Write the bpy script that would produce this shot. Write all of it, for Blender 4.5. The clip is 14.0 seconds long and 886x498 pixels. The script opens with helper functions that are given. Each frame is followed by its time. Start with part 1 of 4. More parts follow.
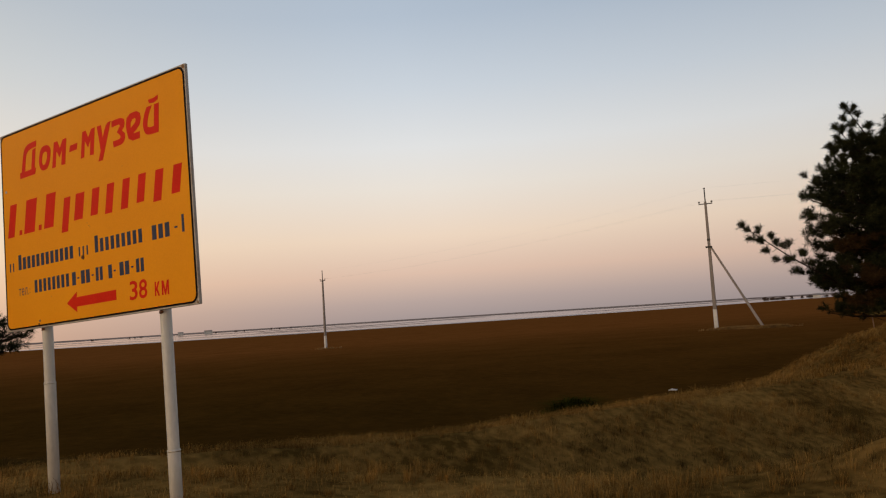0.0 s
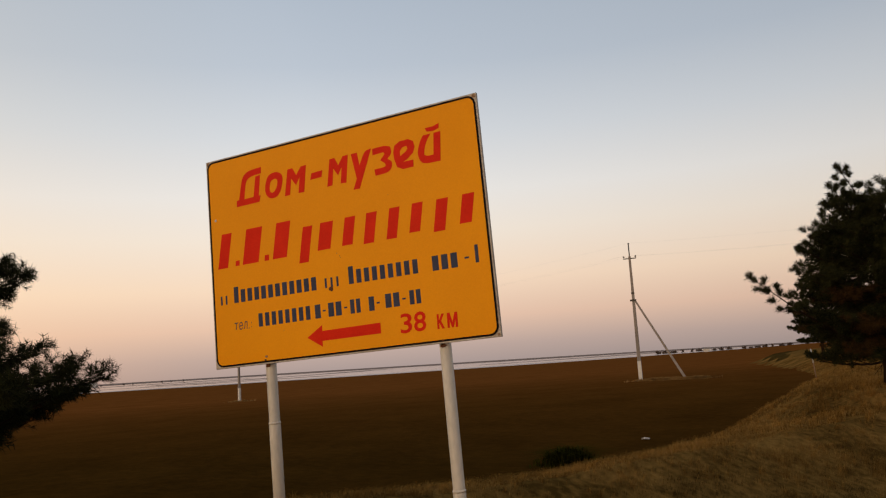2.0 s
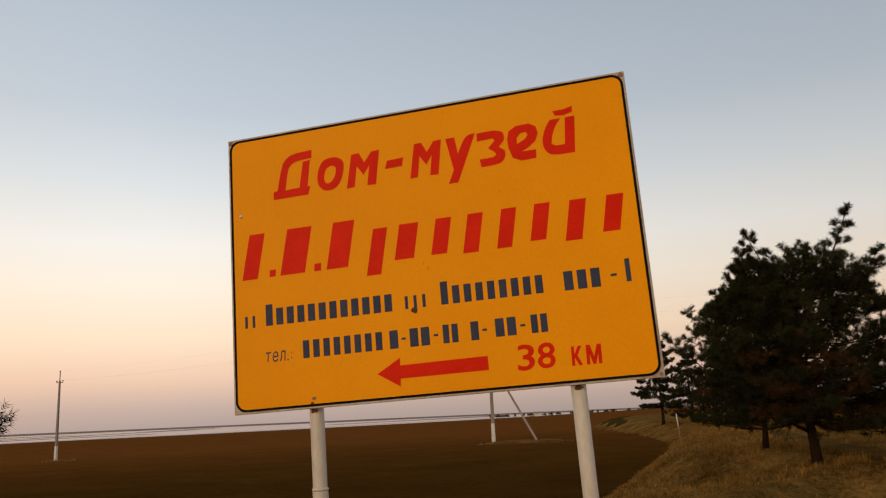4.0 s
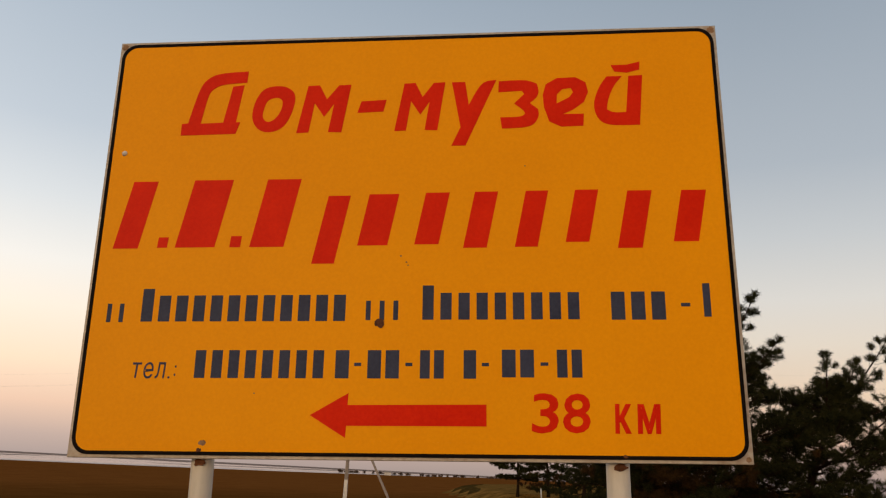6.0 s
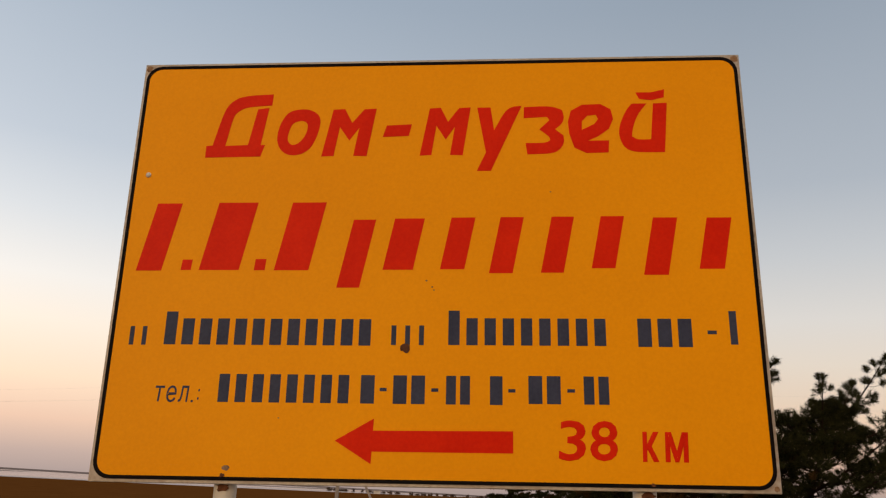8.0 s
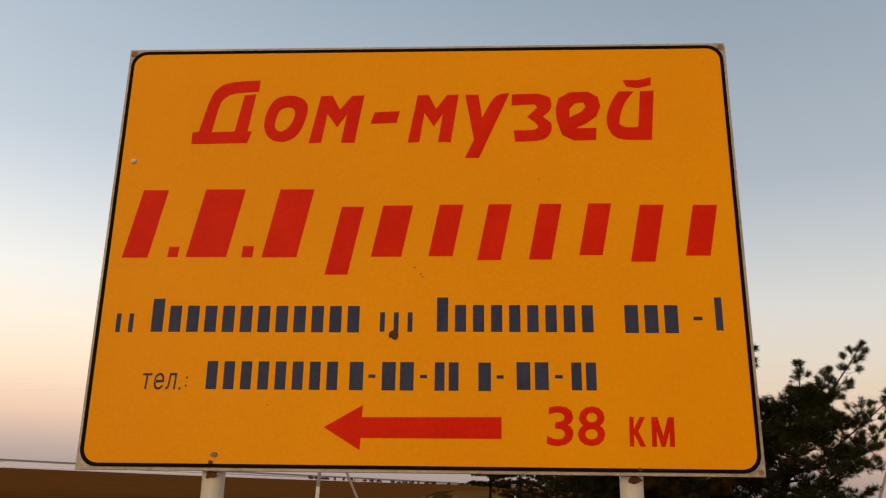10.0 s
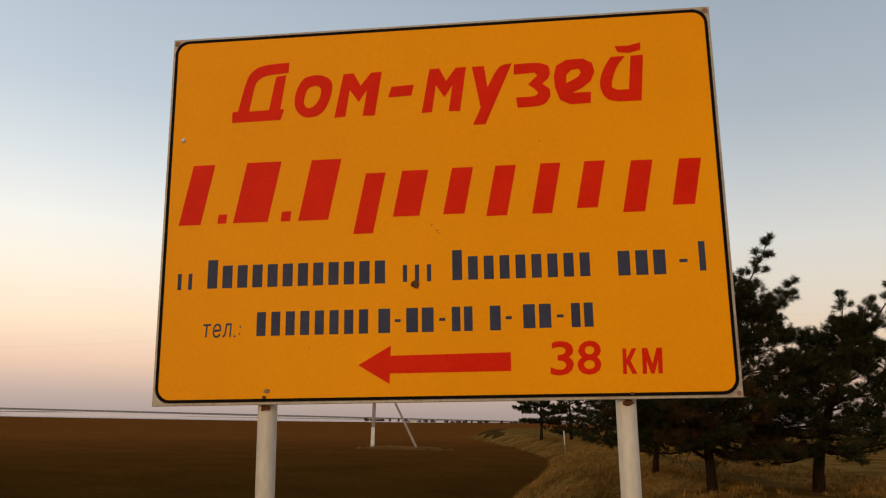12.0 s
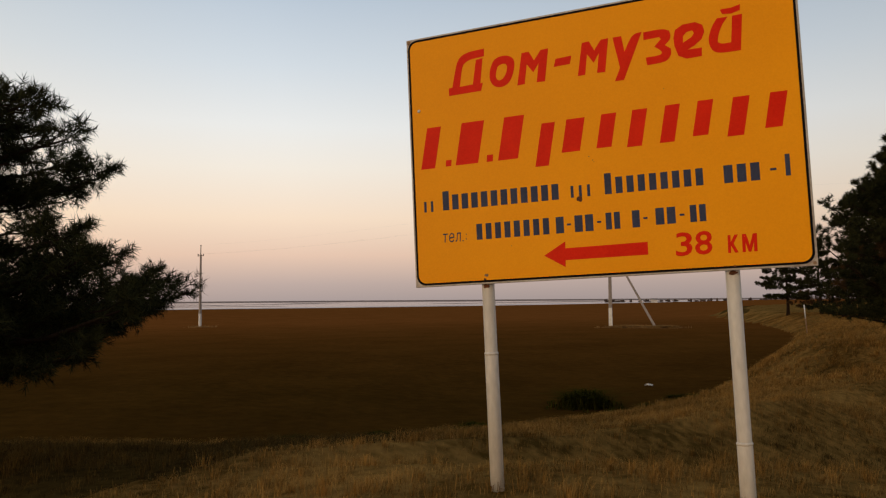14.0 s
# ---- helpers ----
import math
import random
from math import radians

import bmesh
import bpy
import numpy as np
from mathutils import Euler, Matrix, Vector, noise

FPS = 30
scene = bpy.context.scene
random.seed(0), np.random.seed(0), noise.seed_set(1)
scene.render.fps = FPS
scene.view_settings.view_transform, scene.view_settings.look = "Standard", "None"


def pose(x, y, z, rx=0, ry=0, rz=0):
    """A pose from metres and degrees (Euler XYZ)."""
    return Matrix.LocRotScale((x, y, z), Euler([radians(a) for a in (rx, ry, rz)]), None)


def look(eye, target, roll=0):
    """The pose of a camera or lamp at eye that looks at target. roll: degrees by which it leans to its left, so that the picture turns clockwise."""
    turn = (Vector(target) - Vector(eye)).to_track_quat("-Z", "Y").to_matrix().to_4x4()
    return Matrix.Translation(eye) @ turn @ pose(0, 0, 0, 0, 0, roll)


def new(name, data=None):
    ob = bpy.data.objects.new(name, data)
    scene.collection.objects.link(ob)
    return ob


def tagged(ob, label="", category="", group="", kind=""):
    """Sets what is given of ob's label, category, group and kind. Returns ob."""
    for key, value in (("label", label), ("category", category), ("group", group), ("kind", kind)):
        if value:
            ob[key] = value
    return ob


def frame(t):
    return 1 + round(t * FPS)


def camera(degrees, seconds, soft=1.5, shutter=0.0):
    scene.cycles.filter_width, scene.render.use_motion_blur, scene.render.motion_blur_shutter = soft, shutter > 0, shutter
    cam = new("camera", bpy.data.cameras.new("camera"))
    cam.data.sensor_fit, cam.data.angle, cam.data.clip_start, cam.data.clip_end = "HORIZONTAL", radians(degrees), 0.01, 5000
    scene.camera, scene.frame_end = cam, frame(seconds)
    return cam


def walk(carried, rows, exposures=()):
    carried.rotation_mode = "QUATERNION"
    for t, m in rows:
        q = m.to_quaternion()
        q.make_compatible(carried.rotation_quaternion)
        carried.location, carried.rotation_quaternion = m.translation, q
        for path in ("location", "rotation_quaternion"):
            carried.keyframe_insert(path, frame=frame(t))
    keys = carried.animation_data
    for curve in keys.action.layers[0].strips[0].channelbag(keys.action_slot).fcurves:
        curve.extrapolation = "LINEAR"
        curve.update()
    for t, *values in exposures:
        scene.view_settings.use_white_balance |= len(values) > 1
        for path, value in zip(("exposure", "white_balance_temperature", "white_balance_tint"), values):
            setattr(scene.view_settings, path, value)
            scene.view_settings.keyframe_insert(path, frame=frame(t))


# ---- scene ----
cam = camera(57.67, 14.0, 1.2)
PATH = [
    (0, (5.610, 0.415, 1.556), (4.514, 2.080, 1.723), -3.6),
    (0.5, (4.964, -0.051, 1.609), (3.793, 1.544, 1.899), -1.0),
    (0.8, (4.686, -0.411, 1.583), (3.471, 1.153, 1.870), 2.6),
    (1, (4.481, -0.548, 1.609), (3.272, 1.025, 1.859), 3.0),
    (1.2, (4.296, -0.689, 1.569), (3.110, 0.892, 1.876), 1.4),
    (1.5, (3.894, -0.767, 1.638), (2.706, 0.814, 1.943), 0.6),
    (2, (3.285, -0.871, 1.595), (2.416, 0.909, 1.875), -3.5),
    (2.5, (2.776, -0.845, 1.567), (2.065, 1.003, 1.844), -4.7),
    (2.7, (2.586, -0.856, 1.576), (1.919, 1.008, 1.860), -5.3),
    (4.8, (0.719, 0.387, 1.624), (0.451, 2.316, 2.082), 1.3),
    (5, (0.654, 0.541, 1.647), (0.450, 2.475, 2.111), 1.7),
    (5.5, (0.526, 0.915, 1.661), (0.285, 2.825, 2.204), 2.8),
    (6, (0.476, 1.125, 1.662), (0.299, 3.044, 2.198), 3.0),
    (6.5, (0.350, 1.094, 1.692), (0.276, 3.013, 2.252), 2.4),
    (7, (0.330, 1.124, 1.666), (0.189, 3.036, 2.234), 3.1),
    (7.5, (0.332, 1.108, 1.689), (0.179, 3.021, 2.250), 3.1),
    (8, (0.349, 1.110, 1.682), (0.191, 3.018, 2.261), 3.4),
    (8.2, (0.347, 1.107, 1.670), (0.189, 3.009, 2.266), 3.2),
    (10.3, (0.318, 1.105, 1.676), (0.210, 3.031, 2.204), 3.0),
    (10.5, (0.310, 1.115, 1.677), (0.204, 3.045, 2.189), 3.1),
    (11, (0.258, 1.094, 1.652), (0.223, 3.024, 2.175), 3.2),
    (11.5, (0.335, 0.971, 1.644), (0.196, 2.894, 2.178), 2.3),
    (12, (0.478, 0.709, 1.631), (0.258, 2.653, 2.043), 1.5),
    (12.5, (0.529, 0.394, 1.622), (0.153, 2.335, 1.919), -0.9),
    (12.7, (0.537, 0.224, 1.605), (0.146, 2.177, 1.783), -2.1),
    (13, (0.597, -0.010, 1.594), (0.166, 1.925, 1.859), -0.0),
    (13.3, (0.762, -0.307, 1.594), (0.219, 1.597, 1.873), -0.0),
    (13.5, (0.861, -0.415, 1.605), (0.283, 1.491, 1.785), 1.1),
    (13.6, (0.904, -0.462, 1.603), (0.296, 1.438, 1.749), 1.5),
    (13.8, (1.009, -0.627, 1.586), (0.335, 1.250, 1.750), 0.2),
    (14, (1.122, -0.808, 1.572), (0.344, 1.030, 1.697), -0.4),
]
walk(cam, [(t, look(eye, target, roll)) for t, eye, target, roll in PATH],
     exposures=[(0.0, -0.18, 5950, 5), (2.5, -0.03, 6330, 7), (5.0, 0.10, 6400, 5), (8.0, 0.09, 6380, 7), (11.5, 0.11, 6280, 3), (12.5, 0.05, 6270, 4), (13.0, 0.02, 6280, 4), (13.5, -0.02, 6130, 3), (14.0, -0.04, 6020, 4)])

# ---- dusk light: glow of the set sun behind the camera, belt of pink over the eastern horizon ----
WEST = Vector((-0.42, -0.91, 0.0)).normalized()


def ramp(nt, stops, mode="EASE"):
    node = nt.nodes.new("ShaderNodeValToRGB")
    cr = node.color_ramp
    cr.interpolation = mode
    while len(cr.elements) < len(stops):
        cr.elements.new(0.5)
    for el, (p, c) in zip(cr.elements, stops):
        el.position, el.color = p, (*c, 1)
    return node


world = bpy.data.worlds.new("dusk")
scene.world = world
world.use_nodes = True
wt = world.node_tree
back = wt.nodes["Background"]
co = wt.nodes.new("ShaderNodeTexCoord")
sep = wt.nodes.new("ShaderNodeSeparateXYZ")
wt.links.new(co.outputs["Generated"], sep.inputs[0])
east = ramp(wt, [(0.0, (0.43, 0.325, 0.295)), (0.02, (0.54, 0.39, 0.335)), (0.055, (0.83, 0.55, 0.405)), (0.10, (0.97, 0.715, 0.525)),
                 (0.16, (0.94, 0.80, 0.675)), (0.21, (0.87, 0.805, 0.755)), (0.28, (0.69, 0.69, 0.71)), (0.36, (0.52, 0.555, 0.62)), (0.55, (0.36, 0.415, 0.50)), (1.0, (0.22, 0.29, 0.42))], "LINEAR")
west = ramp(wt, [(0.0, (2.1, 1.0, 0.40)), (0.1, (1.9, 1.2, 0.62)), (0.3, (1.25, 1.05, 0.80)), (0.6, (0.5, 0.55, 0.62)), (1.0, (0.22, 0.29, 0.42))], "LINEAR")
for r in (east, west):
    wt.links.new(sep.outputs[2], r.inputs[0])
dot = wt.nodes.new("ShaderNodeVectorMath")
dot.operation = "DOT_PRODUCT"
dot.inputs[1].default_value = WEST
wt.links.new(co.outputs["Generated"], dot.inputs[0])
fade = wt.nodes.new("ShaderNodeMapRange")
fade.interpolation_type = "SMOOTHSTEP"
fade.inputs["From Min"].default_value, fade.inputs["From Max"].default_value = -0.55, 1.0
wt.links.new(dot.outputs["Value"], fade.inputs["Value"])
mixsky = wt.nodes.new("ShaderNodeMix")
mixsky.data_type = "RGBA"
wt.links.new(fade.outputs["Result"], mixsky.inputs[0])
wt.links.new(east.outputs[0], mixsky.inputs[6])
wt.links.new(west.outputs[0], mixsky.inputs[7])
wt.links.new(mixsky.outputs[2], back.inputs[0])
# the sky is paler towards the sunset's side
pale = wt.nodes.new("ShaderNodeMapRange")
pale.inputs["From Min"].default_value, pale.inputs["From Max"].default_value = -0.6, 0.25
pale.inputs["To Min"].default_value, pale.inputs["To Max"].default_value = 1.07, 0.80
wt.links.new(sep.outputs[0], pale.inputs["Value"])
side = wt.nodes.new("ShaderNodeMapRange")
side.inputs["From Min"].default_value, side.inputs["From Max"].default_value = -1.0, -0.55
side.inputs["To Min"].default_value, side.inputs["To Max"].default_value = 0.80, 1.0
wt.links.new(sep.outputs[0], side.inputs["Value"])
both = wt.nodes.new("ShaderNodeMath")
both.operation = "MULTIPLY"
wt.links.new(pale.outputs["Result"], both.inputs[0])
wt.links.new(side.outputs["Result"], both.inputs[1])
wt.links.new(both.outputs[0], back.inputs[1])

sun = new("sun", bpy.data.lights.new("sun", "SUN"))
sun.data.energy, sun.data.angle, sun.data.color = 0.85, radians(25), (1.0, 0.72, 0.45)
sun.matrix_world = look((0, 0, 0), -(WEST + Vector((0, 0, 0.16))))


# ---- materials ----
def surface(name, dark, light, scale=8.0, rough=0.8, bump=0.3, fine=60.0, island=0.0, piece=0.0, metal=0.0, spec=0.4, stretch=(1, 1, 1), depth=0.02, distant=None, span=(0.3, 0.7)):
    """Two-scale procedural surface: broad stains between dark and light, fine grain in colour and relief."""
    m = bpy.data.materials.new(name)
    m.use_nodes = True
    nt = m.node_tree
    bsdf = nt.nodes["Principled BSDF"]
    tc = nt.nodes.new("ShaderNodeTexCoord")
    mp = nt.nodes.new("ShaderNodeMapping")
    mp.inputs["Scale"].default_value = stretch
    nt.links.new(tc.outputs["Object"], mp.inputs[0])
    n1, n2 = nt.nodes.new("ShaderNodeTexNoise"), nt.nodes.new("ShaderNodeTexNoise")
    n1.inputs["Scale"].default_value, n1.inputs["Detail"].default_value = scale, 5
    n2.inputs["Scale"].default_value, n2.inputs["Detail"].default_value = fine, 4
    for n in (n1, n2):
        nt.links.new(mp.outputs[0], n.inputs["Vector"])
    total = nt.nodes.new("ShaderNodeMath")
    total.operation = "MULTIPLY_ADD"
    total.inputs[1].default_value = 0.45
    nt.links.new(n2.outputs["Fac"], total.inputs[0])
    half = nt.nodes.new("ShaderNodeMath")
    half.operation = "MULTIPLY"
    half.inputs[1].default_value = 0.55
    nt.links.new(n1.outputs["Fac"], half.inputs[0])
    nt.links.new(half.outputs[0], total.inputs[2])
    fac = total.outputs[0]
    for amount, node, sock in ((island, "ShaderNodeNewGeometry", "Random Per Island"), (piece, "ShaderNodeObjectInfo", "Random")):
        if amount:
            src = nt.nodes.new(node)
            add = nt.nodes.new("ShaderNodeMath")
            add.operation = "MULTIPLY_ADD"
            add.inputs[1].default_value = amount
            nt.links.new(src.outputs[sock], add.inputs[0])
            off = nt.nodes.new("ShaderNodeMath")
            off.operation = "SUBTRACT"
            off.inputs[1].default_value = amount / 2
            nt.links.new(fac, off.inputs[0])
            nt.links.new(off.outputs[0], add.inputs[2])
            fac = add.outputs[0]
    cr = ramp(nt, [(span[0], dark), (span[1], light)], "LINEAR")
    nt.links.new(fac, cr.inputs[0])
    colour = cr.outputs[0]
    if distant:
        # grazing sheen put into the colour: soil lightens and reddens away from the verge
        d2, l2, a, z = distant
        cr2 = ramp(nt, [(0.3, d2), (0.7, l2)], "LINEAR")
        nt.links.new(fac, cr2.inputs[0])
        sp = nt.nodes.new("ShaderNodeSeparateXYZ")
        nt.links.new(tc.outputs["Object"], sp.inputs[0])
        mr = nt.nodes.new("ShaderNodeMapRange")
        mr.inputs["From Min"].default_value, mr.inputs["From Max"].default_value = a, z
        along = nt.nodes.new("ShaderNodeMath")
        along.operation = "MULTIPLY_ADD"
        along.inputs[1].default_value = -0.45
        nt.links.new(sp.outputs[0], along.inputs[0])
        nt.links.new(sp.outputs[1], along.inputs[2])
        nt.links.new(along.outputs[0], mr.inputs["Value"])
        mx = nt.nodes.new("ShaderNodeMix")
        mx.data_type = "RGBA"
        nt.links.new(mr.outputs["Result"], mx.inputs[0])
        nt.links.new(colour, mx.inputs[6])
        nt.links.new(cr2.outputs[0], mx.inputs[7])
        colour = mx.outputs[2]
    nt.links.new(colour, bsdf.inputs["Base Color"])
    bsdf.inputs["Roughness"].default_value = rough
    bsdf.inputs["Metallic"].default_value = metal
    bsdf.inputs["Specular IOR Level"].default_value = spec
    if bump:
        b = nt.nodes.new("ShaderNodeBump")
        b.inputs["Strength"].default_value, b.inputs["Distance"].default_value = bump, depth
        nt.links.new(total.outputs[0], b.inputs["Height"])
        nt.links.new(b.outputs[0], bsdf.inputs["Normal"])
    return m


# the distant colour pair carries the far field's sheen
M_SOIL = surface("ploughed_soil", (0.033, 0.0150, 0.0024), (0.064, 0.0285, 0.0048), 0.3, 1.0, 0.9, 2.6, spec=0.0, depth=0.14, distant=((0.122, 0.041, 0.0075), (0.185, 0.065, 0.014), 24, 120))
M_VERGE = surface("dry_turf", (0.062, 0.033, 0.007), (0.270, 0.140, 0.034), 0.6, 1.0, 0.8, 7, spec=0.0, depth=0.08, span=(0.38, 0.66))
# pale dry steppe with the distance haze mixed into its base colour
M_FAR = surface("hazed_steppe", (0.15, 0.092, 0.066), (0.24, 0.155, 0.115), 0.01, 0.9, 0.0, 0.08, spec=0.2)
M_WATER = surface("lake_water", (0.05, 0.055, 0.06), (0.07, 0.07, 0.075), 0.05, 0.06, 0.06, 0.6, spec=0.5, depth=0.35)
M_GRASS = surface("dry_grass", (0.085, 0.045, 0.010), (0.390, 0.203, 0.050), 0.6, 0.9, 0, 7, island=0.20, spec=0.0, span=(0.36, 0.68))
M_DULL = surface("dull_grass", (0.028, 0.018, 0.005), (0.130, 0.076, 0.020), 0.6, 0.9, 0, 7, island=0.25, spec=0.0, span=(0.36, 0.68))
M_DARKTURF = surface("dark_turf", (0.024, 0.015, 0.004), (0.095, 0.056, 0.014), 0.6, 1.0, 0.8, 7, spec=0.0, depth=0.08, span=(0.38, 0.66))
M_TRACK = surface("worn_track", (0.062, 0.032, 0.008), (0.150, 0.079, 0.020), 0.8, 1.0, 0.6, 14, spec=0.0, depth=0.03)
M_MUD = surface("lake_mud", (0.24, 0.165, 0.125), (0.36, 0.26, 0.205), 0.01, 0.9, 0.0, 0.08, spec=0.2)
M_SALT = surface("salt_crust", (0.50, 0.40, 0.33), (0.72, 0.62, 0.54), 0.02, 0.9, 0.0, 0.2, spec=0.2)
M_STRAW = surface("pale_straw", (0.17, 0.092, 0.030), (0.38, 0.215, 0.075), 0.6, 0.9, 0, 7, island=0.3, spec=0.0)
# foliage paled by haze that is baked into the base colour
M_HAZY = surface("hazed_foliage", (0.085, 0.058, 0.045), (0.130, 0.092, 0.074), 0.02, 0.9, 0, 0.4, spec=0.0)
M_WEED = surface("green_weed", (0.013, 0.013, 0.001), (0.045, 0.041, 0.005), 3, 0.9, 0, 12, island=0.5, spec=0.0)
M_NEEDLE = surface("pine_needles", (0.004, 0.0055, 0.002), (0.042, 0.041, 0.014), 1.2, 0.85, 0, 6, island=0.35, spec=0.02)
M_BROWN = surface("dead_needles", (0.024, 0.013, 0.004), (0.070, 0.037, 0.012), 1.5, 0.9, 0, 6, island=0.4, spec=0.05)
M_BARK = surface("pine_bark", (0.010, 0.006, 0.004), (0.032, 0.020, 0.012), 5, 1.0, 0.9, 30, stretch=(1, 1, 0.3), spec=0.02, depth=0.03)
M_CONCRETE = surface("pole_concrete", (0.16, 0.13, 0.11), (0.32, 0.27, 0.24), 1.5, 0.9, 0.3, 25, stretch=(1, 1, 0.25), spec=0.25)
M_LIME = surface("whitewash", (0.45, 0.41, 0.37), (0.70, 0.66, 0.61), 4, 0.9, 0.2, 40, spec=0.2)
M_SLAB = surface("pale_concrete", (0.38, 0.37, 0.36), (0.58, 0.57, 0.55), 1.5, 0.85, 0.3, 30, spec=0.3)
M_STEEL = surface("dark_steel", (0.03, 0.028, 0.027), (0.08, 0.072, 0.066), 6, 0.6, 0.1, 50, metal=0.7)
M_PORCELAIN = surface("insulator_glass", (0.10, 0.09, 0.08), (0.2, 0.18, 0.16), 9, 0.25, 0, 50)
M_YELLOW = surface("yellow_enamel", (0.76, 0.272, 0.0), (0.86, 0.329, 0.0), 1.3, 0.45, 0.03, 90, spec=0.05, depth=0.003)
M_BLACK = surface("black_line_paint", (0.004, 0.003, 0.003), (0.012, 0.009, 0.009), 7, 0.6, 0.05, 80, spec=0.02, depth=0.002)
M_RED = surface("red_paint", (0.56, 0.009, 0.0), (0.69, 0.020, 0.001), 5, 0.45, 0.05, 90, spec=0.05, depth=0.002)
M_NAVY = surface("navy_paint", (0.028, 0.032, 0.060), (0.050, 0.055, 0.095), 8, 0.5, 0.05, 90, spec=0.07, depth=0.002)
M_EDGE = surface("bare_zinc_edge", (0.26, 0.19, 0.14), (0.50, 0.45, 0.39), 4, 0.55, 0.1, 60, metal=0.15, depth=0.004)
M_POST = surface("white_post_paint", (0.42, 0.365, 0.30), (0.62, 0.55, 0.465), 4, 0.5, 0.12, 45, stretch=(1, 1, 0.3), spec=0.4, depth=0.004)
M_RUST = surface("rust", (0.035, 0.012, 0.005), (0.16, 0.055, 0.018), 25, 0.9, 0.5, 120, depth=0.004)
M_STAIN = surface("brown_stain", (0.13, 0.065, 0.03), (0.32, 0.20, 0.12), 30, 0.8, 0.2, 120, spec=0.1, depth=0.002)
M_SHED = surface("shed_wall", (0.35, 0.32, 0.30), (0.6, 0.57, 0.54), 0.5, 0.9, 0, 3)


# ---- mesh helpers ----
def add_mesh(name, verts, faces, mats, smooth=False, index=None):
    me = bpy.data.meshes.new(name)
    me.from_pydata(verts, [], faces)
    for m in mats if isinstance(mats, (list, tuple)) else [mats]:
        me.materials.append(m)
    if index is not None:
        me.polygons.foreach_set("material_index", index)
    if smooth:
        me.polygons.foreach_set("use_smooth", [True] * len(me.polygons))
    me.update()
    return me


def part(name, bm, material, parent=None, label="", smooth=False):
    """Links a bmesh as one mesh object, under a thing or a part where one is given."""
    me = bpy.data.meshes.new(name)
    bm.to_mesh(me)
    bm.free()
    me.materials.append(material)
    if smooth:
        me.polygons.foreach_set("use_smooth", [True] * len(me.polygons))
    ob = new(name, me)
    ob.parent = parent
    return tagged(ob, label)


def thing(name, m, label, category, group="", kind=""):
    """An Empty at the base of a thing."""
    ob = new(name)
    ob.matrix_world = m
    return tagged(ob, label, category, group, kind)


def box_bm(x0, x1, y0, y1, z0, z1, bevel=0.0, bm=None):
    bm = bm or bmesh.new()
    made = bmesh.ops.create_cube(bm, size=1.0)["verts"]
    for v in made:
        v.co = Vector(((x0 + x1) / 2 + v.co.x * (x1 - x0), (y0 + y1) / 2 + v.co.y * (y1 - y0), (z0 + z1) / 2 + v.co.z * (z1 - z0)))
    if bevel:
        edges = list({e for v in made for e in v.link_edges})
        bmesh.ops.bevel(bm, geom=edges, offset=bevel, segments=2, affect="EDGES", profile=0.5)
    return bm


def tube_arrays(path, radii, sides=8, cap=True):
    """Vertices and faces of a tube along a path of points."""
    verts, faces = [], []
    pts = [Vector(p) for p in path]
    for i, p in enumerate(pts):
        t = (pts[min(i + 1, len(pts) - 1)] - pts[max(i - 1, 0)]).normalized()
        a = t.orthogonal().normalized() if i == 0 else (a - t * a.dot(t)).normalized()
        b = t.cross(a)
        for k in range(sides):
            w = 2 * math.pi * k / sides
            verts.append(p + (a * math.cos(w) + b * math.sin(w)) * radii[i])
    for i in range(len(pts) - 1):
        for k in range(sides):
            k2 = (k + 1) % sides
            faces.append((i * sides + k, i * sides + k2, (i + 1) * sides + k2, (i + 1) * sides + k))
    if cap:
        faces.append(tuple(range(sides))[::-1])
        faces.append(tuple((len(pts) - 1) * sides + k for k in range(sides)))
    return verts, faces


def tube(name, path, radii, material, parent=None, sides=10, label=""):
    if not isinstance(radii, (list, tuple)):
        radii = [radii] * len(path)
    v, f = tube_arrays(path, radii, sides)
    ob = new(name, add_mesh(name, v, f, material, smooth=True))
    ob.parent = parent
    return tagged(ob, label)


# ---- the lie of the land ----
EDGE = np.array([(-900, -220), (-60, -7), (-30, 3), (-12, 9.7), (-8.2, 11.2), (-5.8, 13.2), (-3.75, 17.2), (-2.15, 21.5), (-1.2, 25.4),
                 (-0.3, 31.5), (0.8, 39), (1.6, 50), (1.6, 58), (0.3, 71), (-3.7, 92), (-8.5, 117), (-8, 150), (12, 260), (70, 520)], float)
PIT = np.array([(2.05, 9.3), (4.5, 15.0), (5.6, 17.0), (9.5, 17.2), (9.5, 11.6)], float)
SHORE = np.array([(-4200, -900), (-700, 20), (-238, 256), (-162, 375), (-100, 604), (-50, 860), (60, 1500), (500, 4200)], float)


def edge_distance(x, y, line=EDGE):
    """Metres from the edge of the ploughed field: above 0 on the verge, below 0 in the field."""
    x, y = np.asarray(x, float), np.asarray(y, float)
    best, sign = np.full(x.shape, 1e9), np.ones(x.shape)
    for (ax, ay), (bx, by) in zip(line[:-1], line[1:]):
        dx, dy = bx - ax, by - ay
        t = np.clip(((x - ax) * dx + (y - ay) * dy) / (dx * dx + dy * dy), 0, 1)
        d = np.hypot(x - ax - t * dx, y - ay - t * dy)
        side = np.where(dx * (y - ay) - dy * (x - ax) > 0, -1.0, 1.0)
        sign = np.where(d < best, side, sign)
        best = np.minimum(best, d)
    return best * sign


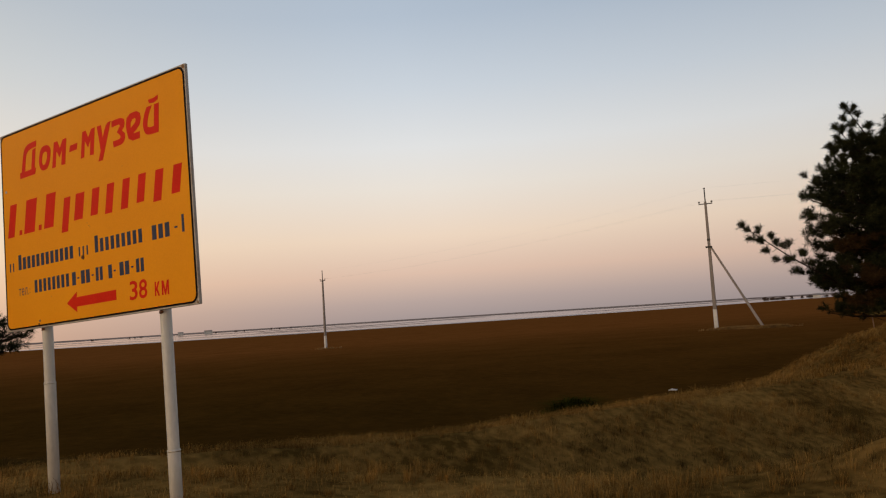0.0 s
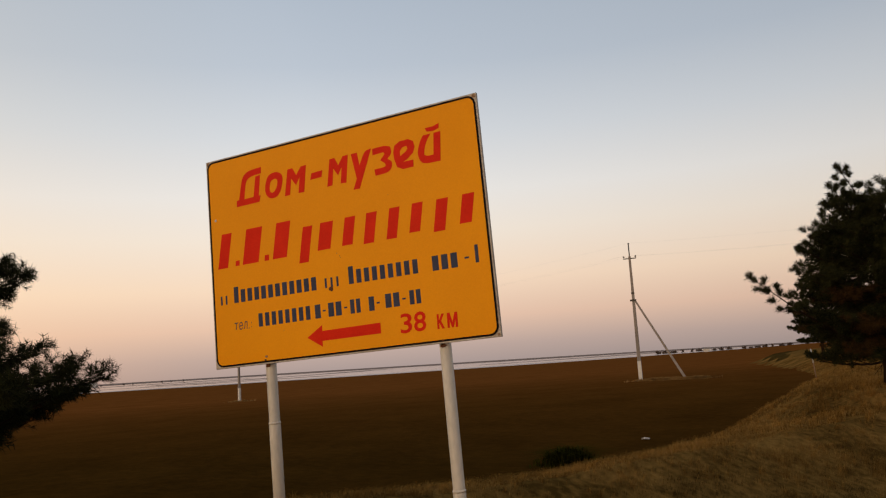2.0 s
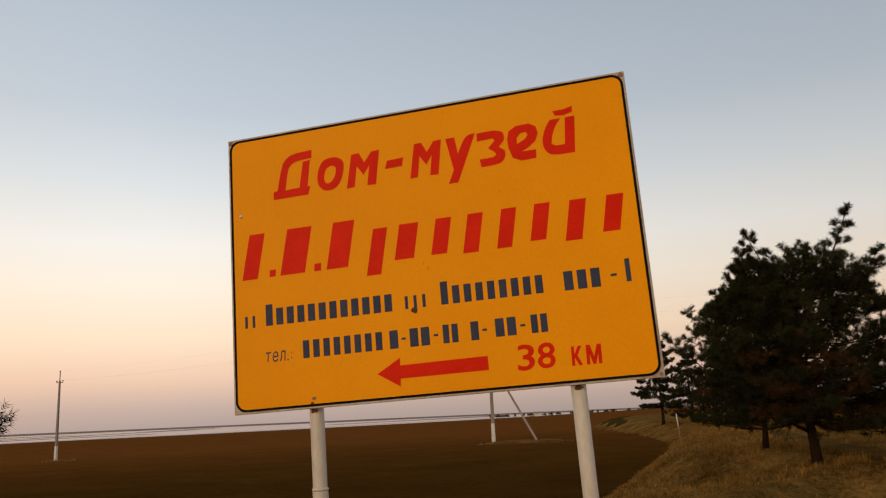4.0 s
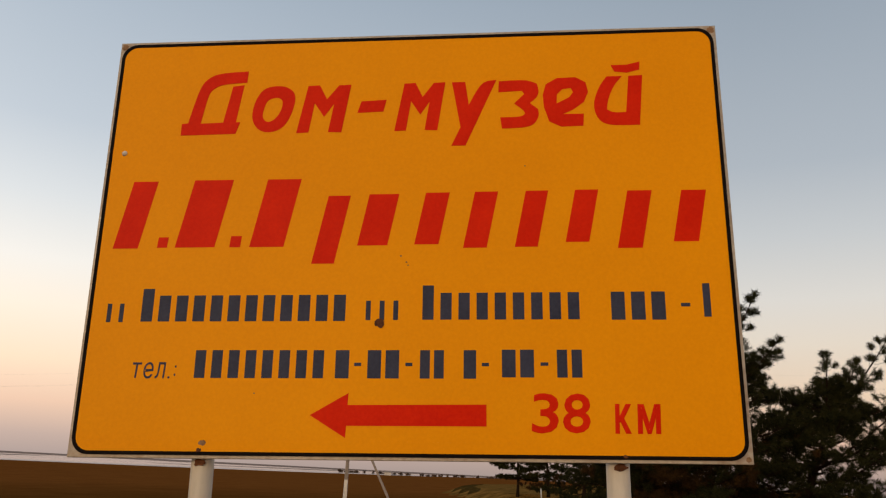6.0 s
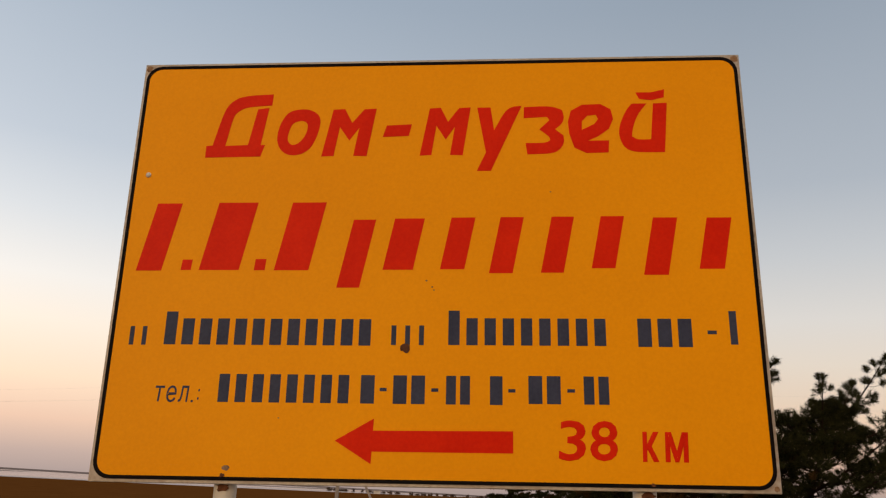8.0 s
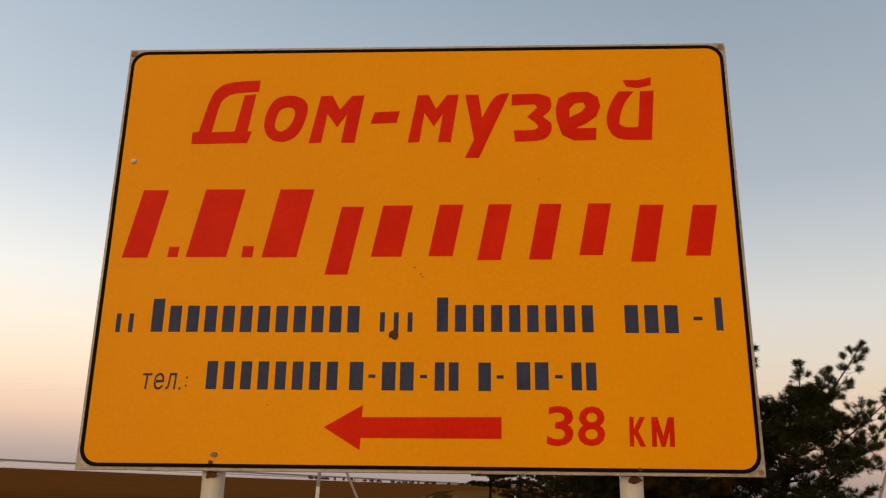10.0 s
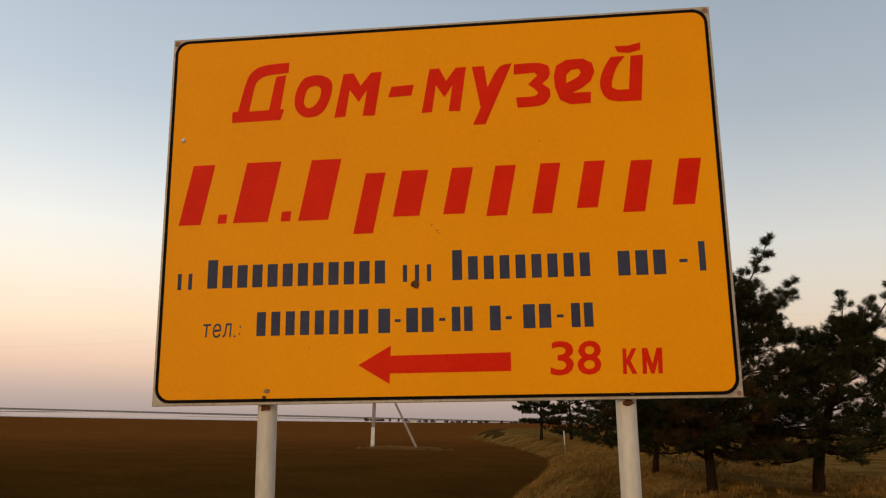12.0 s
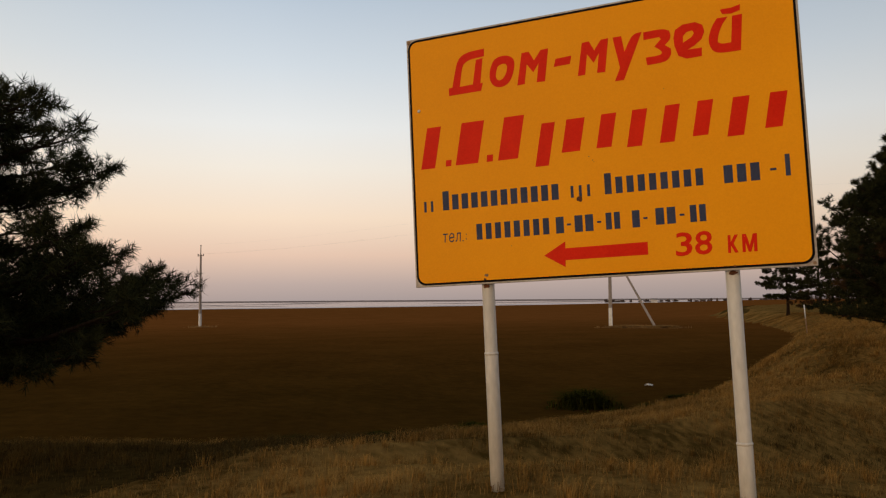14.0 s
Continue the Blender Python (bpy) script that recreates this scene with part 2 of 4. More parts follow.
def waves(x, y, size, seed):
    r = np.random.RandomState(seed)
    out = np.zeros(np.shape(x))
    for k in range(7):
        w, a, p = size * r.uniform(0.5, 2.0), r.uniform(0, 2 * np.pi), r.uniform(0, 7)
        out += np.sin((np.cos(a) * x + np.sin(a) * y) * 2 * np.pi / w + p)
    return out / 7


def land(x, y):
    x, y = np.asarray(x, float), np.asarray(y, float)
    field = -0.9 + 0.014 * np.clip(x + 11, -70, 0)
    d = edge_distance(x, y)
    # the field lies lower beside the bend of the verge
    field = field - 0.55 * np.exp(-((x + 4) / 9) ** 2 - ((y - 25) / 13) ** 2) * np.clip(1 - d / 5, 0, 1)
    mound = 0.24 * np.exp(-((x - 0.1) / 2.6) ** 2 - ((y - 4.1) / 2.2) ** 2)
    steep = 0.137 + 0.55 * np.clip((y - 23) / 12, 0, 1) * np.interp(y, (40, 60, 160, 260), (1.0, 0.45, 0.45, 0.0))
    rise = np.minimum(steep * np.maximum(d, 0), 0.95 + 0.02 * np.maximum(d, 0).clip(0, 5)) - 0.05
    z = field + np.where(d > 0, rise + 0.05 + mound, 0)
    # roadside ditch with a slab on its floor
    out = np.full(x.shape, -1e9)
    for (ax, ay), (bx, by) in zip(PIT, np.roll(PIT, -1, 0)):
        n = np.hypot(bx - ax, by - ay)
        out = np.maximum(out, -((bx - ax) * (y - ay) - (by - ay) * (x - ax)) / n * -1.0)
    z = np.minimum(z, -1.0 + 0.42 * np.maximum(out, 0))
    z = z + 0.55 * np.exp(-((x - 5.6) / 1.2) ** 2 - ((y - 8.0) / 1.0) ** 2)
    near = np.exp(-np.hypot(x, y) / 80)
    z = z + near * np.where(d > 0, 0.07 * waves(x, y, 3.0, 3) + 0.025 * waves(x, y, 0.8, 4), 0.035 * waves(x, y, 1.1, 5))
    # bed of the lake, and the low land past it
    wet = np.clip(-edge_distance(x, y, SHORE) / 12, 0, 1)
    beyond = np.clip((np.hypot(x, y) - 1250 - 120 * waves(x, y, 900.0, 8)) / 80, 0, 1)
    spit = np.exp(-((edge_distance(x, y, SHORE) + 190) / 28) ** 2) * np.clip(0.6 + waves(x, y, 500.0, 12), 0, 1)
    spit = np.maximum(spit, np.exp(-((edge_distance(x, y, SHORE) + 430) / 45) ** 2) * np.clip(0.5 + waves(x, y, 700.0, 14), 0, 1))
    return z * (1 - wet) + wet * (-2.7 + 1.1 * np.maximum(beyond, spit))


def axis(lo, hi, step, reach, growth=1.17):
    a = list(np.arange(lo, hi + 1e-6, step))
    s, left, right = step, [a[0]], [a[-1]]
    while right[-1] < reach:
        s *= growth
        left.append(left[-1] - s)
        right.append(right[-1] + s)
    return np.array(left[:0:-1] + a + right[1:])


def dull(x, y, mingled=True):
    """Above 0 where the verge is coloured darker: out to the side of the broad pine, and round the ditch."""
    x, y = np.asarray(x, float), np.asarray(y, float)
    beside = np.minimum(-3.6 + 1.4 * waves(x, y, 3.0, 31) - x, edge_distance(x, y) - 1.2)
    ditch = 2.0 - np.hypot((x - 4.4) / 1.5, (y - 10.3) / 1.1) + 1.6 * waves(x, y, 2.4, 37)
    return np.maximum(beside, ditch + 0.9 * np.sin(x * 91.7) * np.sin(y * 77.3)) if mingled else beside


def on_track(x, y):
    """The worn track that runs along behind the pines."""
    mid = 6.5 + 0.35 * np.sin(np.asarray(y) * 0.13) + 0.012 * (np.asarray(y) - 20)
    return (np.abs(np.asarray(x) - mid) < 0.6 + 0.25 * waves(x, y, 1.6, 33)) & (np.asarray(y) > 17.6)


def ground_sheet():
    xs, ys = axis(-16, 10, 0.2, 4200), axis(0, 62, 0.2, 4200)
    X, Y = np.meshgrid(xs, ys)
    Z = land(X, Y)
    nx, ny = len(xs), len(ys)
    verts = np.stack([X, Y, Z], -1).reshape(-1, 3)
    i = (np.arange(ny - 1)[:, None] * nx + np.arange(nx - 1)[None, :]).reshape(-1)
    faces = np.stack([i, i + 1, i + nx + 1, i + nx], -1)
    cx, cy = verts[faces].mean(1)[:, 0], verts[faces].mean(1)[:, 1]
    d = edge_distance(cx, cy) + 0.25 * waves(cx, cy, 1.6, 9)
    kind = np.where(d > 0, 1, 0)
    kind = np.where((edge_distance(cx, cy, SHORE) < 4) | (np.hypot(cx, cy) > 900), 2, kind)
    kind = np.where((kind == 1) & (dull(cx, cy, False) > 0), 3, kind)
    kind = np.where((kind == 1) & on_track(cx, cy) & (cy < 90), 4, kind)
    me = add_mesh("ground", verts.tolist(), faces.tolist(), [M_SOIL, M_VERGE, M_FAR, M_DARKTURF, M_TRACK], True, kind.astype(np.int32))
    return tagged(new("ground", me), "dark ploughed field and dry grass verge reaching the horizon", "ground", kind="structure")


ground_sheet()


def lake_sheet():
    n = 160
    ring = [(1700 * math.cos(a), 1700 * math.sin(a)) for a in (radians(60 + 130 * k / n) for k in range(n + 1))]
    bm = bmesh.new()
    hub = bm.verts.new((-60, 150, -1.95))
    rim = [bm.verts.new((x, y, -1.95)) for x, y in ring]
    for a, b in zip(rim, rim[1:]):
        bm.faces.new((hub, a, b))
    ob = part("water", bm, M_WATER)
    return tagged(ob, "pale still lake water under the dusk sky", "water", kind="structure")


lake_sheet()


def bank(offset, wide, z, material, seed, label, broken=0.0):
    """A long flat bank that follows the lake's shore, offset metres out into the water."""
    r = np.random.RandomState(seed)
    line = [Vector((*p, 0)) for p in SHORE[1:-1]]
    pts = []
    for a, b in zip(line, line[1:]):
        n = max(2, int((b - a).length / 25))
        pts += [a.lerp(b, k / n) for k in range(n)]
    bm = bmesh.new()
    last = None
    for k, p in enumerate(pts):
        t = (pts[min(k + 1, len(pts) - 1)] - pts[max(k - 1, 0)]).normalized()
        out = Vector((-t.y, t.x, 0))
        w = wide * (0.65 + 0.55 * math.sin(k * 0.21 + seed) * math.sin(k * 0.083 + 2 * seed) + 0.25 * r.rand()) * (0.3 + p.length / 500)
        o = offset * (0.5 + p.length / 600) * (1 + 0.12 * math.sin(k * 0.13 + seed))
        row = None if broken and math.sin(k * 0.19 + 3 * seed) > 1 - broken else [bm.verts.new((*(p + out * (o + d * w)).xy, z + h)) for d, h in ((-0.5, -0.12), (-0.3, 0.05), (0.3, 0.05), (0.5, -0.12))]
        if row and last:
            for i in range(3):
                bm.faces.new((last[i], last[i + 1], row[i + 1], row[i]))
        last = row
    bmesh.ops.recalc_face_normals(bm, faces=bm.faces)
    return tagged(part("shore_bank", bm, material), label, "shore", kind="structure")


bank(14, 26, -1.90, M_SALT, 3, "pale salt crust along the near shore of the lake")
bank(105, 40, -1.90, M_MUD, 5, "low brown mud bank in the shallow lake", 0.25)
bank(240, 60, -1.90, M_MUD, 8, "low brown mud bank far out in the shallow lake", 0.45)


def ground_z(x, y):
    return float(land(x, y))


# ---- the road sign ----
SIGN = pose(0.065, 4.0, 2.524, 0, -2.21, 0)
WIDE, HIGH = 2.40, 1.66


def rounded(w, h, r, inset=0.0, steps=6):
    out = []
    for cx, cz, a0 in ((w / 2 - inset - r, h / 2 - inset - r, 0), (-w / 2 + inset + r, h / 2 - inset - r, 90), (-w / 2 + inset + r, -h / 2 + inset + r, 180), (w / 2 - inset - r, -h / 2 + inset + r, 270)):
        for k in range(steps + 1):
            a = radians(a0 + 90 * k / steps)
            out.append((cx + r * math.cos(a), cz + r * math.sin(a)))
    return out


def plate_bm(outline, y_front, y_back):
    bm = bmesh.new()
    front = [bm.verts.new((x, y_front, z)) for x, z in outline]
    rear = [bm.verts.new((x, y_back, z)) for x, z in outline]
    bm.faces.new(front[::-1])
    bm.faces.new(rear)
    for i in range(len(outline)):
        j = (i + 1) % len(outline)
        bm.faces.new((front[i], front[j], rear[j], rear[i]))
    bmesh.ops.recalc_face_normals(bm, faces=bm.faces)
    return bm


def ring_bm(outer, inner, y_front, y_back):
    bm = bmesh.new()
    n = len(outer)
    rows = [[bm.verts.new((x, y, z)) for x, z in loop] for loop, y in ((outer, y_back), (outer, y_front), (inner, y_front), (inner, y_back))]
    for a, b in zip(rows, rows[1:]):
        for i in range(n):
            j = (i + 1) % n
            bm.faces.new((a[i], a[j], b[j], b[i]))
    bmesh.ops.recalc_face_normals(bm, faces=bm.faces)
    return bm


def glyph(body, box, material, parent, name="letter", shear=0.0, bold=0.02, front=-0.0155, label=""):
    """One painted character of the built-in font, fitted to its box (left, right, bottom, top) on the sign."""
    cu = bpy.data.curves.new("text", "FONT")
    cu.body, cu.bevel_depth, cu.bevel_resolution, cu.resolution_u = body, bold, 0, 3
    tmp = bpy.data.objects.new("text", cu)
    scene.collection.objects.link(tmp)
    me = bpy.data.meshes.new_from_object(tmp.evaluated_get(bpy.context.evaluated_depsgraph_get()))
    bpy.data.objects.remove(tmp)
    n = len(me.vertices)
    co = np.empty(n * 3, np.float32)
    me.vertices.foreach_get("co", co)
    co = co.reshape(-1, 3)
    co[:, 0] += shear * co[:, 1]
    lo, hi = co.min(0), co.max(0)
    u = box[0] + (co[:, 0] - lo[0]) / (hi[0] - lo[0]) * (box[1] - box[0])
    v = box[2] + (co[:, 1] - lo[1]) / (hi[1] - lo[1]) * (box[3] - box[2])
    me.vertices.foreach_set("co", np.stack([u, front - co[:, 2] / (abs(lo[2]) + 1e-3) * 0.0008, v], -1).astype(np.float32).reshape(-1))
    me.name = name
    me.materials.clear()
    me.materials.append(material)
    me.polygons.foreach_set("use_smooth", [False] * len(me.polygons))
    me.update()
    ob = new(name, me)
    ob.parent = parent
    return tagged(ob, label)


def bar(box, material, parent, lean=0.0, front=-0.0155):
    """A plain painted bar in place of writing."""
    l, r, b, t = box
    s = lean * (t - b)
    return part("bar", plate_bm([(l, b), (r - s, b), (r, t), (l + s, t)][::-1], front, front + 0.0012), material, parent)


def bars(u0, u1, v0, v1, n, material, parent, fill=0.68, lean=0.0, first=0.0):
    step = (u1 - u0) / n
    for k in range(n):
        l = u0 + k * step + step * (1 - fill) / 2
        bar((l, l + step * fill, v0, v1 + (first if k == 0 else 0)), material, parent, lean)


LETTER_D = [(0.00, 0.00), (0.00, 0.18), (0.10, 0.19), (0.22, 0.69), (0.31, 0.87), (0.51, 0.98), (1.00, 1.00), (0.99, 0.82), (0.58, 0.80), (0.43, 0.71), (0.38, 0.61), (0.30, 0.18), (0.66, 0.19), (0.77, 0.76), (0.95, 0.78), (0.86, 0.19), (0.93, 0.19), (0.87, 0.01)]
LETTER_O = ([(0.00, 0.29), (0.03, 0.61), (0.17, 0.88), (0.35, 0.98), (0.69, 1.00), (0.94, 0.88), (1.00, 0.69), (0.90, 0.33), (0.73, 0.09), (0.44, 0.00), (0.17, 0.06)],
            [(0.24, 0.37), (0.29, 0.58), (0.35, 0.69), (0.44, 0.73), (0.58, 0.75), (0.69, 0.69), (0.70, 0.58), (0.66, 0.44), (0.56, 0.30), (0.41, 0.22), (0.30, 0.26)])
LETTER_M = [(0.00, 0.00), (0.18, 0.99), (0.40, 1.00), (0.55, 0.70), (0.77, 0.99), (1.00, 1.00), (0.85, 0.00), (0.60, 0.01), (0.69, 0.60), (0.51, 0.33), (0.32, 0.62), (0.23, 0.01)]
LETTER_U = [(0.00, 0.98), (0.30, 0.98), (0.38, 0.62), (0.67, 0.98), (1.00, 1.00), (0.31, 0.00), (0.00, 0.00), (0.20, 0.28)]
LETTER_Z = [(0.02, 0.98), (0.69, 1.00), (0.95, 0.91), (1.00, 0.76), (0.95, 0.63), (0.77, 0.51), (0.97, 0.38), (0.99, 0.23), (0.86, 0.07), (0.65, 0.01), (0.09, 0.00), (0.05, 0.23), (0.56, 0.23), (0.65, 0.29), (0.63, 0.36), (0.39, 0.51), (0.64, 0.70), (0.58, 0.77), (0.01, 0.75)]
LETTER_E = ([(0.89, 0.25), (0.87, 0.01), (0.39, 0.00), (0.13, 0.11), (0.02, 0.40), (0.00, 0.65), (0.07, 0.87), (0.32, 0.99), (0.43, 0.76), (0.31, 0.65), (0.30, 0.47), (0.31, 0.35), (0.43, 0.25)],
            [(0.32, 0.99), (0.73, 1.00), (0.95, 0.89), (1.00, 0.69), (0.90, 0.49), (0.66, 0.34), (0.43, 0.25), (0.31, 0.35), (0.30, 0.47), (0.58, 0.59), (0.67, 0.69), (0.62, 0.78), (0.43, 0.76)])
LETTER_I = [(0.28, 0.99), (0.14, 0.82), (0.01, 0.53), (0.00, 0.31), (0.10, 0.09), (0.31, 0.00), (0.90, 0.00), (1.00, 1.00), (0.72, 0.99), (0.64, 0.26), (0.38, 0.25), (0.26, 0.32), (0.28, 0.49), (0.40, 0.78), (0.59, 0.99)]
HYPHEN = [(0.0, 0.0), (0.13, 0.92), (1.0, 1.0), (0.9, 0.06)]


def in_box(pts, box):
    return [(box[0] + x * (box[1] - box[0]), box[2] + z * (box[3] - box[2])) for x, z in pts]


def rounder(pts, times=2):
    """Cuts the corners of a closed outline."""
    for _ in range(times):
        out = []
        for (ax, az), (bx, bz) in zip(pts, pts[1:] + pts[:1]):
            out += [(ax * 0.75 + bx * 0.25, az * 0.75 + bz * 0.25), (ax * 0.25 + bx * 0.75, az * 0.25 + bz * 0.75)]
        pts = out
    return pts


def eased(pts, times=2, limit=48):
    """Rounds the blunt corners of a closed outline and keeps the sharp ones."""
    for _ in range(times):
        out = []
        for k, p in enumerate(pts):
            a, b = Vector(pts[k - 1]), Vector(pts[(k + 1) % len(pts)])
            v = Vector(p)
            if math.degrees((v - a).angle(b - v)) < limit:
                out += [tuple(v.lerp(a, 0.25)), tuple(v.lerp(b, 0.25))]
            else:
                out.append(p)
        pts = out
    return pts


def letter(outline, box, front=-0.0160, back=-0.0140):
    """One hand-cut letter of the heading: an outline, a ring of two outlines or two outlines that meet."""
    if isinstance(outline, list):
        return part("letter", plate_bm(in_box(eased(outline), box), front, back), M_RED, sign)
    if outline is LETTER_O:
        return part("letter", ring_bm(in_box(rounder(outline[0]), box), in_box(rounder(outline[1]), box), front, back), M_RED, sign)
    bm = bmesh.new()
    for loop in outline:
        low, top = [[bm.verts.new((x, y, z)) for x, z in in_box(loop, box)] for y in (back, front)]
        bm.faces.new(top)
        for a in range(len(low)):
            c = (a + 1) % len(low)
            bm.faces.new((low[a], low[c], top[c], top[a]))
    bmesh.ops.recalc_face_normals(bm, faces=bm.faces)
    return part("letter", bm, M_RED, sign)


sign = thing("road_sign", SIGN, "leaning yellow metal road sign with red lettering on two white posts", "road sign")
part("backing_plate", box_bm(-WIDE / 2, WIDE / 2, -0.012, 0.012, -HIGH / 2, HIGH / 2, 0.003), M_EDGE, sign, "bare weathered metal rim")
part("face", plate_bm(rounded(WIDE, HIGH, 0.055, 0.019), -0.0145, -0.010), M_YELLOW, sign, "orange-yellow enamel face")
part("border_line", ring_bm(rounded(WIDE, HIGH, 0.062, 0.012), rounded(WIDE, HIGH, 0.052, 0.025), -0.0162, -0.0125), M_BLACK, sign, "thin black border line with rounded corners")
for outline, bx in ((LETTER_D, (-0.905, -0.650, 0.409, 0.683)), (LETTER_O, (-0.623, -0.448, 0.412, 0.616)), (LETTER_M, (-0.439, -0.228, 0.409, 0.613)), (HYPHEN, (-0.199, -0.085, 0.490, 0.543)),
                    (LETTER_M, (-0.051, 0.146, 0.409, 0.613)), (LETTER_U, (0.172, 0.346, 0.343, 0.617)), (LETTER_Z, (0.352, 0.511, 0.410, 0.615)), (LETTER_E, (0.525, 0.699, 0.413, 0.620)), (LETTER_I, (0.719, 0.908, 0.414, 0.622))):
    letter(outline, bx)
part("letter_breve", plate_bm([(0.790, 0.668), (0.803, 0.640), (0.850, 0.634), (0.898, 0.646), (0.901, 0.680), (0.850, 0.668)], -0.0160, -0.0140), M_RED, sign)
for bx in ((-1.148, -0.951, -0.055, 0.216), (-0.903, -0.650, -0.053, 0.218), (-0.613, -0.383, -0.054, 0.217), (-0.371, -0.188, -0.121, 0.146), (-0.200, -0.002, -0.052, 0.150),
           (0.015, 0.190, -0.050, 0.153), (0.197, 0.372, -0.065, 0.154), (0.388, 0.559, -0.063, 0.155), (0.574, 0.744, -0.046, 0.156), (0.762, 0.939, -0.071, 0.150), (0.963, 1.136, -0.048, 0.149)):
    bar((bx[0] + 0.022, bx[1] - 0.022, bx[2], bx[3]), M_RED, sign, 0.2)
for bx in ((-0.951, -0.908, -0.053, -0.012), (-0.668, -0.622, -0.054, -0.010)):
    bar(bx, M_RED, sign, 0.1)
bars(-1.131, -1.036, -0.340, -0.270, 2, M_NAVY, sign, 0.35)
bars(-0.994, -0.200, -0.338, -0.240, 12, M_NAVY, sign, 0.66, first=0.026)
bars(-0.152, 0.000, -0.335, -0.263, 3, M_NAVY, sign, 0.35)
bars(0.060, 0.650, -0.334, -0.235, 9, M_NAVY, sign, 0.62, first=0.028)
bars(0.739, 0.952, -0.336, -0.234, 3, M_NAVY, sign, 0.68)
bars(0.995, 1.027, -0.289, -0.276, 1, M_NAVY, sign, 1.0)
bars(1.072, 1.100, -0.326, -0.205, 1, M_NAVY, sign, 0.9)
for ch, bx in (("т", (-0.992, -0.957, -0.547, -0.490)), ("е", (-0.949, -0.912, -0.549, -0.489)), ("л", (-0.905, -0.866, -0.548, -0.489)), (".", (-0.857, -0.848, -0.549, -0.540)), (":", (-0.834, -0.826, -0.540, -0.500))):
    glyph(ch, bx, M_NAVY, sign, shear=0.1, bold=0.0)
bars(-0.770, -0.270, -0.546, -0.445, 8, M_NAVY, sign, 0.62)
bars(-0.243, -0.185, -0.546, -0.445, 1, M_NAVY, sign, 0.85)
bars(-0.170, -0.145, -0.502, -0.490, 1, M_NAVY, sign, 1.0)
bars(-0.130, 0.000, -0.546, -0.445, 2, M_NAVY, sign, 0.75)
bars(0.015, 0.040, -0.502, -0.490, 1, M_NAVY, sign, 1.0)
bars(0.060, 0.160, -0.546, -0.445, 2, M_NAVY, sign, 0.7)
bars(0.221, 0.270, -0.546, -0.445, 1, M_NAVY, sign, 0.9)
bars(0.288, 0.313, -0.502, -0.490, 1, M_NAVY, sign, 1.0)
bars(0.351, 0.480, -0.541, -0.443, 2, M_NAVY, sign, 0.75)
bars(0.495, 0.522, -0.500, -0.488, 1, M_NAVY, sign, 1.0)
bars(0.545, 0.648, -0.541, -0.443, 2, M_NAVY, sign, 0.7)
part("crease", plate_bm([(-1.165, -0.7665), (1.165, -0.7665), (1.165, -0.7635), (-1.165, -0.7635)], -0.0152, -0.0140), M_YELLOW, sign)
arrow = [(-0.322, -0.676), (-0.186, -0.598), (-0.188, -0.640), (0.304, -0.636), (0.304, -0.711), (-0.190, -0.712), (-0.192, -0.754)]
part("arrow", plate_bm(arrow, -0.0157, -0.0140), M_RED, sign, "red arrow pointing left")
for ch, bx in (("3", (0.460, 0.554, -0.733, -0.596)), ("8", (0.568, 0.663, -0.732, -0.596)), ("к", (0.745, 0.803, -0.732, -0.631)), ("м", (0.821, 0.902, -0.732, -0.631))):
    glyph(ch, bx, M_RED, sign, "numeral" if ch in "38" else "letter", 0.04, 0.014 if ch in "38" else 0.03)


def blob(rx, rz, y, cx, cz, seed, n=18):
    r = random.Random(seed)
    return [(cx + rx * (0.7 + 0.5 * r.random()) * math.cos(2 * math.pi * k / n), cz + rz * (0.7 + 0.5 * r.random()) * math.sin(2 * math.pi * k / n)) for k in range(n)]


part("rust_spot", plate_bm(blob(0.019, 0.017, 0, -0.083, -0.346, 3), -0.0185, -0.0145), M_RUST, sign, "dark rusted hole in the face")
for cx, cz, rr in ((-0.715, -0.800, 0.010), (0.775, -0.808, 0.008)):
    part("rust_spot", plate_bm(blob(rr, rr * 0.7, 0, cx, cz, int(cx * 100)), -0.0180, -0.0135), M_RUST, sign)


for cx, cz, rr in ((-0.012, -0.094, 0.004), (0.010, -0.118, 0.004), (0.016, -0.130, 0.003), (-0.705, -0.775, 0.013), (0.452, 0.255, 0.003), (-0.530, -0.600, 0.003)):
    part("stain", plate_bm(blob(rr, rr * 0.8, 0, cx, cz, int(abs(cx) * 999)), -0.0152, -0.0140), M_STAIN, sign)


def dome(name, m, r, h, material, parent):
    bm = bmesh.new()
    bmesh.ops.create_uvsphere(bm, u_segments=12, v_segments=8, radius=1.0)
    for v in bm.verts:
        v.co = m @ Vector((v.co.x * r, v.co.y * h, v.co.z * r))
    return part(name, bm, material, parent, smooth=True)


